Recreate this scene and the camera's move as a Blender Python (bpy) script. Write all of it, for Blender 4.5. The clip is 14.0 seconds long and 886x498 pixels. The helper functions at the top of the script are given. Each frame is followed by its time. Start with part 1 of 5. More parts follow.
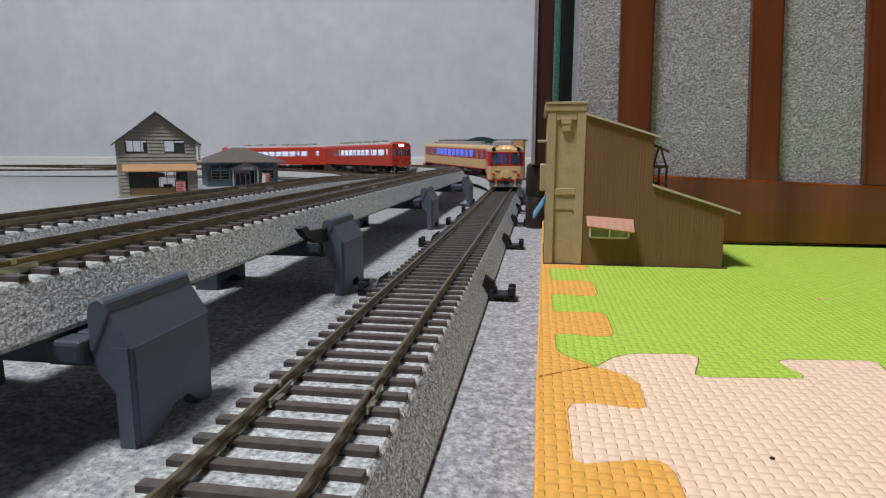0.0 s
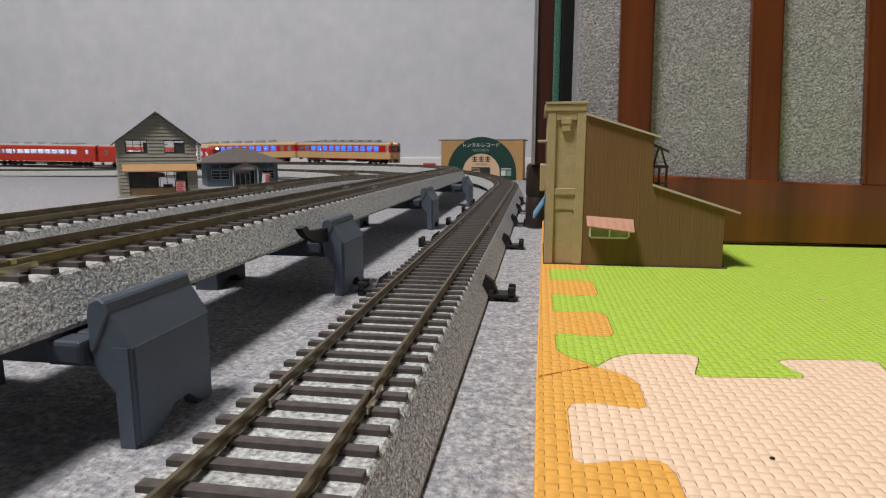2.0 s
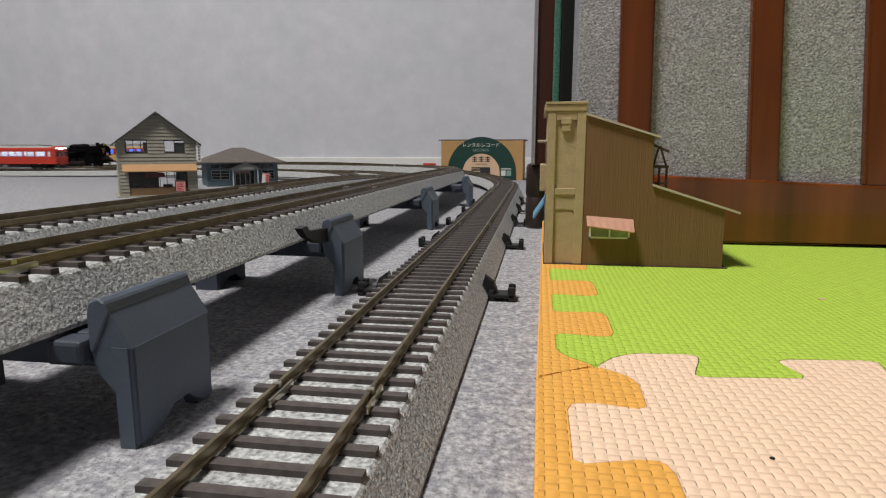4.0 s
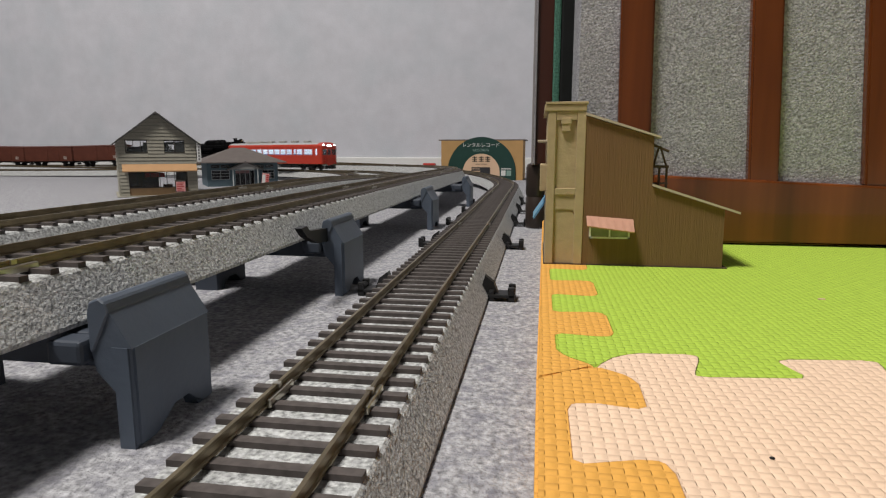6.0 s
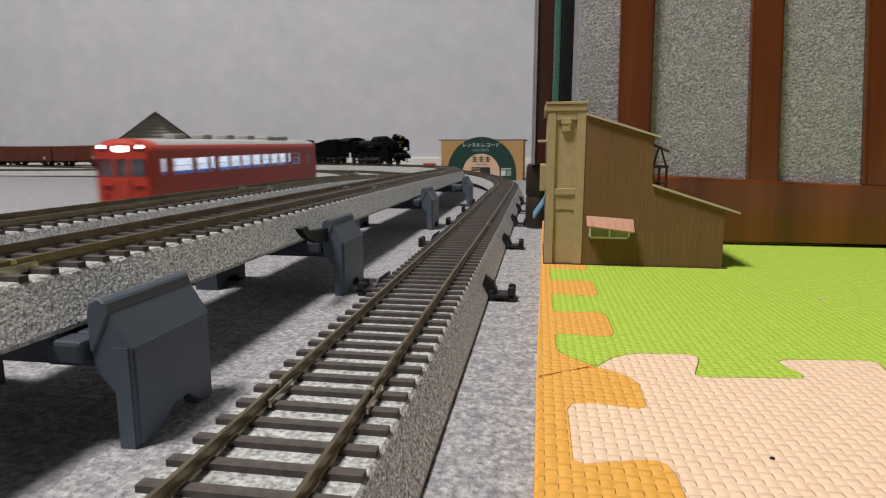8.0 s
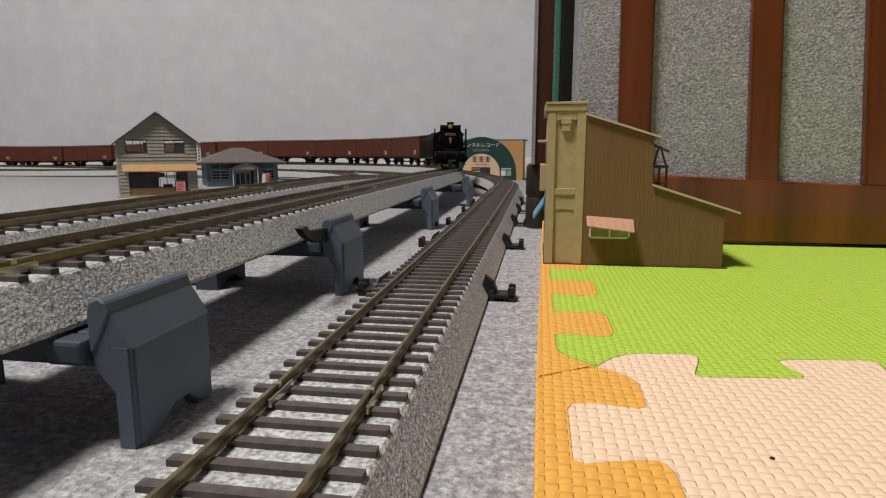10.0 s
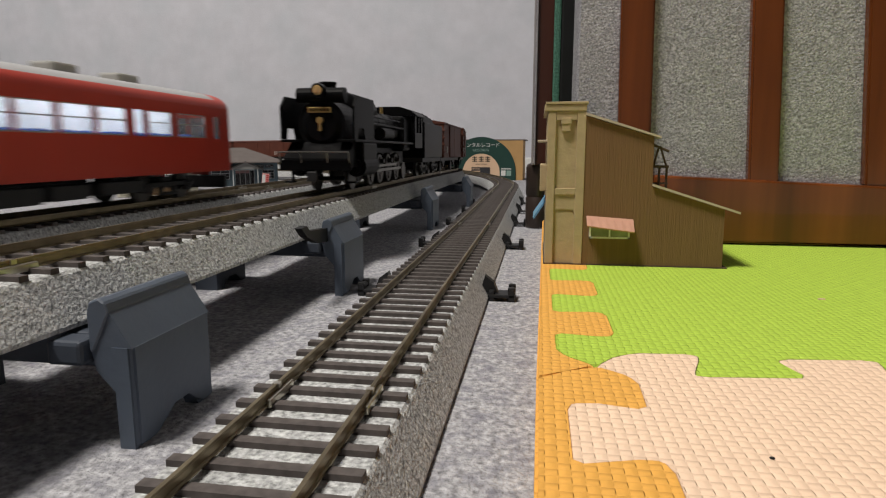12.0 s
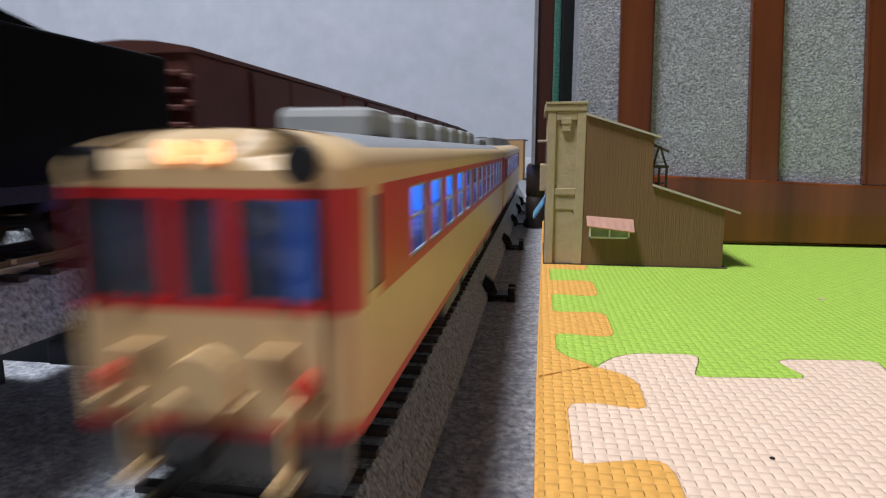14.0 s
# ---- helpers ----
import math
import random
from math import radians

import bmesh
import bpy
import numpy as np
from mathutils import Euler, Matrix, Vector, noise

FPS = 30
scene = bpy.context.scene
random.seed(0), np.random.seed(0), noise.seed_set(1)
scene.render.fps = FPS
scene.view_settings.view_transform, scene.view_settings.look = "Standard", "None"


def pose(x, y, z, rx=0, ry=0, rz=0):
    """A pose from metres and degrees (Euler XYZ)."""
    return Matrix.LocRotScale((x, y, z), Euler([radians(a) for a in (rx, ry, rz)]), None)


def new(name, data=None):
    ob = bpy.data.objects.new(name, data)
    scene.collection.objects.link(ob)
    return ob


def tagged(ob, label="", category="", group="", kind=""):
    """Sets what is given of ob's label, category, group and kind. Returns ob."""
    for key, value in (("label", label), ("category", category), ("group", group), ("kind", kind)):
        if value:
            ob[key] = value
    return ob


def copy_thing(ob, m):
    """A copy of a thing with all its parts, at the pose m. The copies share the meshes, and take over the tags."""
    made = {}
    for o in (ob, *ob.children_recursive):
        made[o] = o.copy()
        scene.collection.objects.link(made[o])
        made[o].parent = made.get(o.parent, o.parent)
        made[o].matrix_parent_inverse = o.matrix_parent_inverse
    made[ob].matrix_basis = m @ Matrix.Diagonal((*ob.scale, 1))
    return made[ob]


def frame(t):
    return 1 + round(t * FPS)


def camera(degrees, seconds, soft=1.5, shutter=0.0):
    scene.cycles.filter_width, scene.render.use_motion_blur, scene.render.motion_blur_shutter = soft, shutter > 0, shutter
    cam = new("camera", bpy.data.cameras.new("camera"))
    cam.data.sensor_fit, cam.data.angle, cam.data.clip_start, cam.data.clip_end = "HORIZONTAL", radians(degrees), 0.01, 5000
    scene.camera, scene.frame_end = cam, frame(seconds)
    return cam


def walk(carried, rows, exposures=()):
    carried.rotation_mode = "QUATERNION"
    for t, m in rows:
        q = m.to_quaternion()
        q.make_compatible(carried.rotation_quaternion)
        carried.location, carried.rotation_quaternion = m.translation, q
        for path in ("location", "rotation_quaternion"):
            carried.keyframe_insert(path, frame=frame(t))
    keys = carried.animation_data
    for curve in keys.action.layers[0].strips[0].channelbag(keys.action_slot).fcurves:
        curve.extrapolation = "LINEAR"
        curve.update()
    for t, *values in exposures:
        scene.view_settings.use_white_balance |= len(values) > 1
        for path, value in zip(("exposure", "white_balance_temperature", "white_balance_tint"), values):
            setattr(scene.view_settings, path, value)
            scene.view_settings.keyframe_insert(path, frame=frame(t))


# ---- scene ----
cam = camera(72.4, 14.0, soft=1.2, shutter=0.5)
EYE = (0.0, 0.0, 0.054)
walk(cam, [(0.0, pose(*EYE, 80.7, 0, 8.95)), (14.0, pose(*EYE, 80.7, 0, 8.95))],
     exposures=[(0.0, 0.0, 6000, 10), (1.0, 0.0, 6300, 10), (3.0, 0.0, 6450, 10), (7.0, 0.0, 6550, 10), (12.0, 0.0, 6700, 10), (12.5, 0.0, 6500, 10), (13.0, 0.0, 6350, 10), (13.5, 0.0, 6050, 10), (14.0, 0.08, 5500, 10)])

# ---- light: one ceiling fitting and the bounce from the room ----
world = bpy.data.worlds.new("room_air")
scene.world = world
world.use_nodes = True
world.node_tree.nodes["Background"].inputs[0].default_value = (0.9, 0.95, 1.0, 1)
world.node_tree.nodes["Background"].inputs[1].default_value = 0.25


def ceiling_lamp(at, size, watts, tint):
    lamp = bpy.data.lights.new("ceiling_lamp_light", "AREA")
    lamp.shape, lamp.size, lamp.energy, lamp.color = "DISK", size, watts, tint
    ob = new("ceiling_lamp_light", lamp)
    ob.matrix_basis = pose(*at)
    return ob


ceiling_lamp((-0.74, -0.40, 2.2), 0.6, 71, (1.0, 0.96, 0.90))


# ---- materials ----
def material(name, colour, rough=0.6, metal=0.0, vary=0.12, scale=60.0, bump=0.0, bump_scale=400.0, spec=0.4, emit=None, power=0.0, coat=0.0, second=None, second_scale=12.0, second_amount=0.35, grain=None):
    m = bpy.data.materials.new(name)
    m.use_nodes = True
    nt = m.node_tree
    n, l = nt.nodes, nt.links
    b = n["Principled BSDF"]
    b.inputs["Roughness"].default_value = rough
    b.inputs["Metallic"].default_value = metal
    b.inputs["Specular IOR Level"].default_value = spec
    b.inputs["Coat Weight"].default_value = coat
    co = n.new("ShaderNodeTexCoord")
    mp = n.new("ShaderNodeMapping")
    l.new(co.outputs["Object"], mp.inputs["Vector"])
    if grain:
        mp.inputs["Scale"].default_value = grain
    tex = n.new("ShaderNodeTexNoise")
    tex.inputs["Scale"].default_value, tex.inputs["Detail"].default_value = scale, 4.0
    l.new(mp.outputs[0], tex.inputs["Vector"])
    ramp = n.new("ShaderNodeValToRGB")
    ramp.color_ramp.elements[0].position, ramp.color_ramp.elements[1].position = 0.3, 0.7
    c = Vector(colour)
    ramp.color_ramp.elements[0].color = (*[max(0.0, v * (1 - vary)) for v in c], 1)
    ramp.color_ramp.elements[1].color = (*[min(1.0, v * (1 + vary)) for v in c], 1)
    l.new(tex.outputs[0], ramp.inputs[0])
    out = ramp.outputs[0]
    if second:
        t2 = n.new("ShaderNodeTexNoise")
        t2.inputs["Scale"].default_value, t2.inputs["Detail"].default_value = second_scale, 5.0
        l.new(co.outputs["Object"], t2.inputs["Vector"])
        r2 = n.new("ShaderNodeValToRGB")
        r2.color_ramp.elements[0].position, r2.color_ramp.elements[1].position = 0.45, 0.7
        r2.color_ramp.elements[1].color = (second_amount,) * 3 + (1,)
        l.new(t2.outputs[0], r2.inputs[0])
        mix = n.new("ShaderNodeMix")
        mix.data_type = "RGBA"
        l.new(r2.outputs[0], mix.inputs["Factor"])
        l.new(out, mix.inputs[6])
        mix.inputs[7].default_value = (*second, 1)
        out = mix.outputs[2]
    l.new(out, b.inputs["Base Color"])
    if bump:
        tb = n.new("ShaderNodeTexNoise")
        tb.inputs["Scale"].default_value, tb.inputs["Detail"].default_value = bump_scale, 3.0
        l.new(mp.outputs[0], tb.inputs["Vector"])
        bp = n.new("ShaderNodeBump")
        bp.inputs["Strength"].default_value, bp.inputs["Distance"].default_value = bump, 0.001
        l.new(tb.outputs[0], bp.inputs["Height"])
        l.new(bp.outputs[0], b.inputs["Normal"])
    if emit:
        b.inputs["Emission Color"].default_value = (*emit, 1)
        b.inputs["Emission Strength"].default_value = power
    return m


M = {}
M["carpet"] = material("carpet_felt", (0.385, 0.385, 0.41), 0.95, vary=0.5, scale=620, bump=1.0, bump_scale=1000, spec=0.1, second=(0.20, 0.20, 0.24), second_scale=210, second_amount=0.75)
M["wallpaper"] = material("wallpaper", (0.632, 0.638, 0.695), 0.8, vary=0.05, scale=30, bump=0.35, bump_scale=260, second=(0.50, 0.55, 0.60), second_scale=9, second_amount=0.4)
# kept dark so that the unseen walls and ceiling bounce less light
M["unseen_room"] = material("unseen_room_grey", (0.20, 0.20, 0.20), 0.8, vary=0.06, scale=12, bump=0.2, bump_scale=200)
M["white_paint"] = material("white_paint", (0.78, 0.78, 0.77), 0.45, vary=0.03)
M["ballast"] = material("grey_ballast", (0.43, 0.44, 0.44), 0.92, vary=0.60, scale=1100, bump=0.5, bump_scale=1500, spec=0.15, second=(0.53, 0.53, 0.56), second_scale=900, second_amount=0.45)
M["sleeper"] = material("brown_plastic_sleeper", (0.085, 0.072, 0.068), 0.7, vary=0.3, scale=500)
M["rail"] = material("nickel_rail", (0.25, 0.205, 0.13), 0.4, metal=0.85, vary=0.2, scale=200, second=(0.12, 0.09, 0.06), second_scale=60, second_amount=0.5)
M["pier"] = material("blue_grey_plastic", (0.085, 0.105, 0.14), 0.5, vary=0.06, scale=80, bump=0.1, bump_scale=600)
M["black_plastic"] = material("black_plastic", (0.012, 0.012, 0.013), 0.45, vary=0.1)
M["wood"] = material("varnished_red_wood", (0.150, 0.040, 0.010), 0.25, vary=0.50, scale=55, grain=(1, 1, 0.06), coat=0.3, second=(0.085, 0.022, 0.008), second_scale=22, second_amount=0.3)
M["dark_wood"] = material("dark_varnished_wood", (0.060, 0.018, 0.011), 0.3, vary=0.25, scale=40, grain=(1, 1, 0.06), coat=0.3)
M["fabric"] = material("grey_upholstery", (0.35, 0.35, 0.37), 0.95, vary=0.50, scale=1000, bump=0.7, bump_scale=1050, spec=0.1, second=(0.27, 0.275, 0.29), second_scale=300, second_amount=0.5)
M["velvet"] = material("green_velvet", (0.07, 0.17, 0.125), 0.9, vary=0.4, scale=900, bump=0.6, bump_scale=900, spec=0.1)
M["gap_black"] = material("dark_gap_black", (0.004, 0.005, 0.005), 0.95, vary=0.3)
M["mat_green"] = material("green_foam", (0.42, 0.60, 0.075), 0.75, vary=0.06, scale=400, spec=0.25)
M["mat_cream"] = material("cream_foam", (0.86, 0.63, 0.46), 0.75, vary=0.05, scale=400, spec=0.25)
M["mat_orange"] = material("orange_foam", (0.78, 0.40, 0.085), 0.75, vary=0.06, scale=400, spec=0.25)
M["red"] = material("vermilion_paint", (0.50, 0.045, 0.025), 0.4, vary=0.04, spec=0.5)
M["cream"] = material("cream_paint", (0.68, 0.46, 0.22), 0.4, vary=0.04, spec=0.5)
M["crimson"] = material("crimson_paint", (0.52, 0.016, 0.016), 0.4, vary=0.05, spec=0.5)
M["roof_grey"] = material("grey_roof_paint", (0.30, 0.30, 0.31), 0.6, vary=0.08)
M["unit_grey"] = material("roof_unit_grey", (0.36, 0.35, 0.33), 0.6, vary=0.08)
M["under"] = material("black_underframe", (0.010, 0.010, 0.011), 0.5, vary=0.2)
M["under_grey"] = material("grey_underframe", (0.16, 0.16, 0.165), 0.55, vary=0.2)
M["boxcar"] = material("red_oxide_paint", (0.105, 0.030, 0.018), 0.6, vary=0.12, scale=90)
M["loco"] = material("black_loco_paint", (0.0045, 0.0045, 0.005), 0.34, vary=0.2, scale=120, spec=0.05)
M["wheel_steel"] = material("dark_wheel_steel", (0.07, 0.065, 0.06), 0.4, metal=0.8, vary=0.2)
M["steel_rod"] = material("steel_rod", (0.22, 0.21, 0.19), 0.35, metal=0.9, vary=0.2)
M["aluminium"] = material("aluminium", (0.42, 0.42, 0.44), 0.45, metal=0.3, vary=0.05)
M["brass"] = material("brass", (0.55, 0.38, 0.14), 0.3, metal=0.9, vary=0.15)
M["brass_lens"] = material("amber_lens", (0.55, 0.36, 0.16), 0.12, metal=0.5, vary=0.1)
M["roof_pale"] = material("pale_roof_paint", (0.42, 0.42, 0.43), 0.55, vary=0.06)
M["interior_dark"] = material("dark_interior", (0.03, 0.03, 0.035), 0.7, vary=0.2)
M["seat_blue"] = material("blue_seat_plastic", (0.03, 0.10, 0.42), 0.5, vary=0.1)
M["coal"] = material("coal", (0.012, 0.012, 0.012), 0.5, vary=0.4, scale=500)
M["white_mark"] = material("white_lettering", (0.55, 0.52, 0.48), 0.6, vary=0.05)
M["led"] = material("led_strip", (0.9, 0.95, 1.0), 0.5, emit=(0.85, 0.93, 1.0), power=7.0)
# these two emit: the cars' inside light is put into the lining material
M["lining_glow_blue"] = material("car_lining_glow_blue", (0.03, 0.11, 0.55), 0.6, vary=0.5, scale=90, emit=(0.01, 0.19, 1.0), power=0.95)
M["lining_glow_white"] = material("car_lining_glow_white", (0.6, 0.65, 0.72), 0.6, vary=0.25, scale=90, emit=(0.72, 0.88, 1.0), power=0.5)
M["lamp_warm"] = material("lit_warm_lamp", (1.0, 0.8, 0.55), 0.3, emit=(1.0, 0.34, 0.07), power=1.7)
M["lamp_white"] = material("lit_white_lamp", (1.0, 1.0, 1.0), 0.3, emit=(0.82, 0.90, 1.0), power=15.0)
M["tail_red"] = material("red_lens", (0.55, 0.05, 0.03), 0.25, vary=0.05)


def glass(name, tint, rough=0.05, alpha=0.25):
    m = material(name, tint, rough, spec=0.6, vary=0.02)
    b = m.node_tree.nodes["Principled BSDF"]
    b.inputs["Alpha"].default_value = alpha
    return m


M["lit_blue_glass"] = glass("train_window_glass", (0.5, 0.6, 0.8), alpha=0.12)
M["lit_white_glass"] = glass("train_window_glass_clear", (0.7, 0.75, 0.8), alpha=0.12)
M["cab_glass"] = glass("dark_cab_glass", (0.06, 0.068, 0.085), alpha=0.70)
M["frosted"] = glass("frosted_window_glass", (0.30, 0.29, 0.30), rough=0.35, alpha=0.9)
M["pane_clear"] = glass("clear_pane", (0.6, 0.65, 0.68), alpha=0.05)
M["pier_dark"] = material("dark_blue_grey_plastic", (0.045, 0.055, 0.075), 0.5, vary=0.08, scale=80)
M["edge_grey"] = material("grey_edge_strip", (0.28, 0.26, 0.27), 0.5, vary=0.1)
M["foot_brown"] = material("dark_brown_plastic", (0.035, 0.024, 0.020), 0.35, vary=0.1)
M["paper_brown"] = material("brown_card", (0.19, 0.105, 0.045), 0.8, vary=0.10, scale=300, grain=(4, 4, 0.08), bump=0.4, bump_scale=700)
M["paper_beige"] = material("beige_card", (0.44, 0.345, 0.195), 0.8, vary=0.06, scale=250, bump=0.2, bump_scale=900)
M["paper_roof"] = material("pale_paper_edge", (0.50, 0.43, 0.33), 0.8, vary=0.08)
M["paper_pink"] = material("pink_card", (0.52, 0.28, 0.20), 0.8, vary=0.08, scale=200)
M["paper_blue"] = material("blue_card", (0.10, 0.26, 0.48), 0.7, vary=0.25, scale=120, second=(0.20, 0.34, 0.22), second_scale=90, second_amount=0.7)
M["paper_dark"] = material("dark_brown_card", (0.075, 0.050, 0.032), 0.8, vary=0.15)
M["paper_white"] = material("white_card", (0.72, 0.72, 0.70), 0.7, vary=0.04)
M["shop_glass"] = material("greenish_printed_window", (0.24, 0.27, 0.16), 0.25, vary=0.25, scale=180)
M["clapboard"] = material("grey_clapboard_card", (0.31, 0.295, 0.245), 0.8, vary=0.07, scale=150)
M["roof_dark"] = material("dark_card_roof", (0.070, 0.066, 0.064), 0.75, vary=0.12)
M["roof_brown"] = material("brown_grey_card_roof", (0.135, 0.115, 0.108), 0.75, vary=0.08, scale=120)
M["frame_dark"] = material("dark_window_frame", (0.055, 0.048, 0.040), 0.6, vary=0.1)
M["interior_wood"] = material("brown_card_interior", (0.10, 0.065, 0.040), 0.8, vary=0.2)
M["awning_tan"] = material("tan_card_awning", (0.50, 0.29, 0.145), 0.8, vary=0.05)
M["panel_tan"] = material("tan_shop_panel", (0.27, 0.175, 0.095), 0.8, vary=0.1, scale=100)
M["notice_pink"] = material("pink_notice_paper", (0.72, 0.36, 0.35), 0.7, vary=0.12, scale=300)
M["sign_red"] = material("red_print", (0.50, 0.045, 0.035), 0.6, vary=0.1)
M["station_blue"] = material("blue_green_card", (0.105, 0.155, 0.185), 0.8, vary=0.08, scale=120)
M["station_trim"] = material("grey_window_trim", (0.48, 0.52, 0.53), 0.7, vary=0.06)
M["porch_grey"] = material("grey_porch_card", (0.27, 0.27, 0.26), 0.8, vary=0.05)
M["shop_tan"] = material("tan_card_wall", (0.50, 0.30, 0.125), 0.8, vary=0.05)
M["record_green"] = material("dark_green_card", (0.012, 0.050, 0.040), 0.6, vary=0.08)
M["label_cream"] = material("cream_card_label", (0.72, 0.50, 0.34), 0.7, vary=0.04)
M["sign_pale"] = material("pale_green_print", (0.25, 0.38, 0.34), 0.7, vary=0.08)


def weave(m, p=0.0019):
    """Embossed basket weave: strands p wide that cross over and under."""
    nt = m.node_tree
    n, l = nt.nodes, nt.links

    def calc(op, a, b=0.0):
        k = n.new("ShaderNodeMath")
        k.operation = op
        for i, v in enumerate((a, b)):
            if isinstance(v, float):
                k.inputs[i].default_value = v
            else:
                l.new(v, k.inputs[i])
        return k.outputs[0]

    co = n.new("ShaderNodeTexCoord")
    sep = n.new("ShaderNodeSeparateXYZ")
    l.new(co.outputs["Object"], sep.inputs[0])
    sx, sy = [calc("SINE", calc("MULTIPLY", sep.outputs[i], math.pi / p)) for i in (0, 1)]
    over = n.new("ShaderNodeMapRange")
    over.interpolation_type = "SMOOTHSTEP"
    over.inputs["From Min"].default_value, over.inputs["From Max"].default_value = -0.12, 0.12
    l.new(calc("MULTIPLY", sx, sy), over.inputs["Value"])
    ax, ay = calc("ABSOLUTE", sx), calc("ABSOLUTE", sy)
    along_x = calc("ADD", calc("MULTIPLY", ay, 0.75), calc("MULTIPLY", ax, 0.25))
    along_y = calc("ADD", calc("MULTIPLY", ax, 0.45), calc("MULTIPLY", ay, 0.10))
    diff = calc("MULTIPLY", calc("SUBTRACT", along_x, along_y), over.outputs[0])
    bp = n.new("ShaderNodeBump")
    bp.inputs["Strength"].default_value, bp.inputs["Distance"].default_value = 0.9, 0.00055
    l.new(calc("ADD", along_y, diff), bp.inputs["Height"])
    l.new(bp.outputs[0], n["Principled BSDF"].inputs["Normal"])


for key in ("mat_green", "mat_cream", "mat_orange"):
    weave(M[key])
# backing card: the shade in the gaps between boards is put into its colour
M["clapboard_gap_shade"] = material("shadow_grey_card", (0.15, 0.145, 0.125), 0.85, vary=0.1)
M["joiner"] = material("bright_rail_joiner", (0.50, 0.47, 0.40), 0.3, metal=0.9, vary=0.1)


# ---- building helpers ----
def empty(name, label="", category="", group="", kind=""):
    return tagged(new(name), label, category, group, kind)


def link_mesh(name, bm, mat, parent=None, label="", smooth=False):
    me = bpy.data.meshes.new(name)
    bmesh.ops.recalc_face_normals(bm, faces=bm.faces[:])
    bm.to_mesh(me)
    bm.free()
    for m in mat if isinstance(mat, (list, tuple)) else [mat]:
        me.materials.append(m)
    if smooth:
        for p in me.polygons:
            p.use_smooth = True
    ob = new(name, me)
    if parent:
        ob.parent = parent
    if label:
        ob["label"] = label
    return ob


def part(name, bm, mat, parent, label="", smooth=False):
    return link_mesh(name, bm, mat, parent, label, smooth)


def box(bm, x0, x1, y0, y1, z0, z1, bevel=0.0, mi=0, m=None):
    r = bmesh.ops.create_cube(bm, size=1)
    vs = r["verts"]
    for v in vs:
        v.co = Vector((x0 + (v.co.x + 0.5) * (x1 - x0), y0 + (v.co.y + 0.5) * (y1 - y0), z0 + (v.co.z + 0.5) * (z1 - z0)))
        if m:
            v.co = m @ v.co
    fs = {f for v in vs for f in v.link_faces}
    for f in fs:
        f.material_index = mi
    if bevel:
        es = {e for v in vs for e in v.link_edges}
        bmesh.ops.bevel(bm, geom=list(es), offset=bevel, segments=2, affect="EDGES", profile=0.5)
    return vs


def cyl(bm, a, b, r, r2=None, n=16, cap=True):
    a, b = Vector(a), Vector(b)
    q = (b - a).to_track_quat("Z", "Y").to_matrix().to_4x4()
    m = Matrix.Translation((a + b) / 2) @ q
    return bmesh.ops.create_cone(bm, cap_ends=cap, segments=n, radius1=r, radius2=r if r2 is None else r2, depth=(b - a).length, matrix=m)["verts"]


def ball(bm, at, r, squash=(1, 1, 1), n=16):
    m = Matrix.Translation(at) @ Matrix.Diagonal((*squash, 1))
    return bmesh.ops.create_uvsphere(bm, u_segments=n, v_segments=n // 2 + 2, radius=r, matrix=m)["verts"]


def prism(bm, poly, axis, a, b, mi=0):
    """Extrude a polygon given in the plane across axis ('x', 'y' or 'z') from a to b."""
    def at(p, k):
        return {"x": (k, p[0], p[1]), "y": (p[0], k, p[1]), "z": (p[0], p[1], k)}[axis]
    lo = [bm.verts.new(at(p, a)) for p in poly]
    hi = [bm.verts.new(at(p, b)) for p in poly]
    n = len(poly)
    fs = [bm.faces.new(lo), bm.faces.new(hi[::-1])]
    for i in range(n):
        fs.append(bm.faces.new((lo[i], hi[i], hi[(i + 1) % n], lo[(i + 1) % n])))
    for f in fs:
        f.material_index = mi
    return fs


# ---- the four track loops: straight, quarter curve, back straight, and on round ----
# where the straights begin
NEAR = 0.112


class Loop:
    """Plan of one loop: along +y past the camera, a wide left curve, back along -x, down the far side and round again; s is y on the first straight."""

    def __init__(self, x, radius, start, heights, back=0.55, tight=0.30, near=NEAR, last=None):
        self.x, self.heights, self.near = x, heights, near
        last = last or radius
        side = start - near + radius + last - 2 * tight
        self.runs = [(start - near, 0), (math.pi / 2 * radius, radius), (back, 0), (math.pi / 2 * tight, tight), (side, 0),
                     (math.pi / 2 * tight, tight), (back + radius - last, 0), (math.pi / 2 * last, last)]
        self.length = sum(r[0] for r in self.runs)

    def z(self, s):
        h = self.heights
        if s <= h[0][0]:
            return h[0][1]
        for (a, za), (b, zb) in zip(h, h[1:]):
            if s <= b:
                k = (s - a) / (b - a)
                k = k * k * (3 - 2 * k)
                return za + (zb - za) * k
        k = min(1.0, max(0.0, (s - h[-1][0]) / 1.5))
        return h[-1][1] + (h[0][1] - h[-1][1]) * k

    def at(self, s):
        """Place and heading (radians, 0 is +y, counter-clockwise) at the length s from the camera's side."""
        left = (s - self.near) % self.length
        s = left + self.near
        p, a = Vector((self.x, self.near, 0)), 0.0
        for run, r in self.runs:
            step = min(left, run)
            if r:
                c = p + Vector((-math.cos(a), -math.sin(a), 0)) * r
                a += step / r
                p = c + Vector((math.cos(a), math.sin(a), 0)) * r
            else:
                p = p + Vector((-math.sin(a), math.cos(a), 0)) * step
            left -= step
            if left <= 1e-9:
                break
        return Vector((p.x, p.y, self.z(s))), a


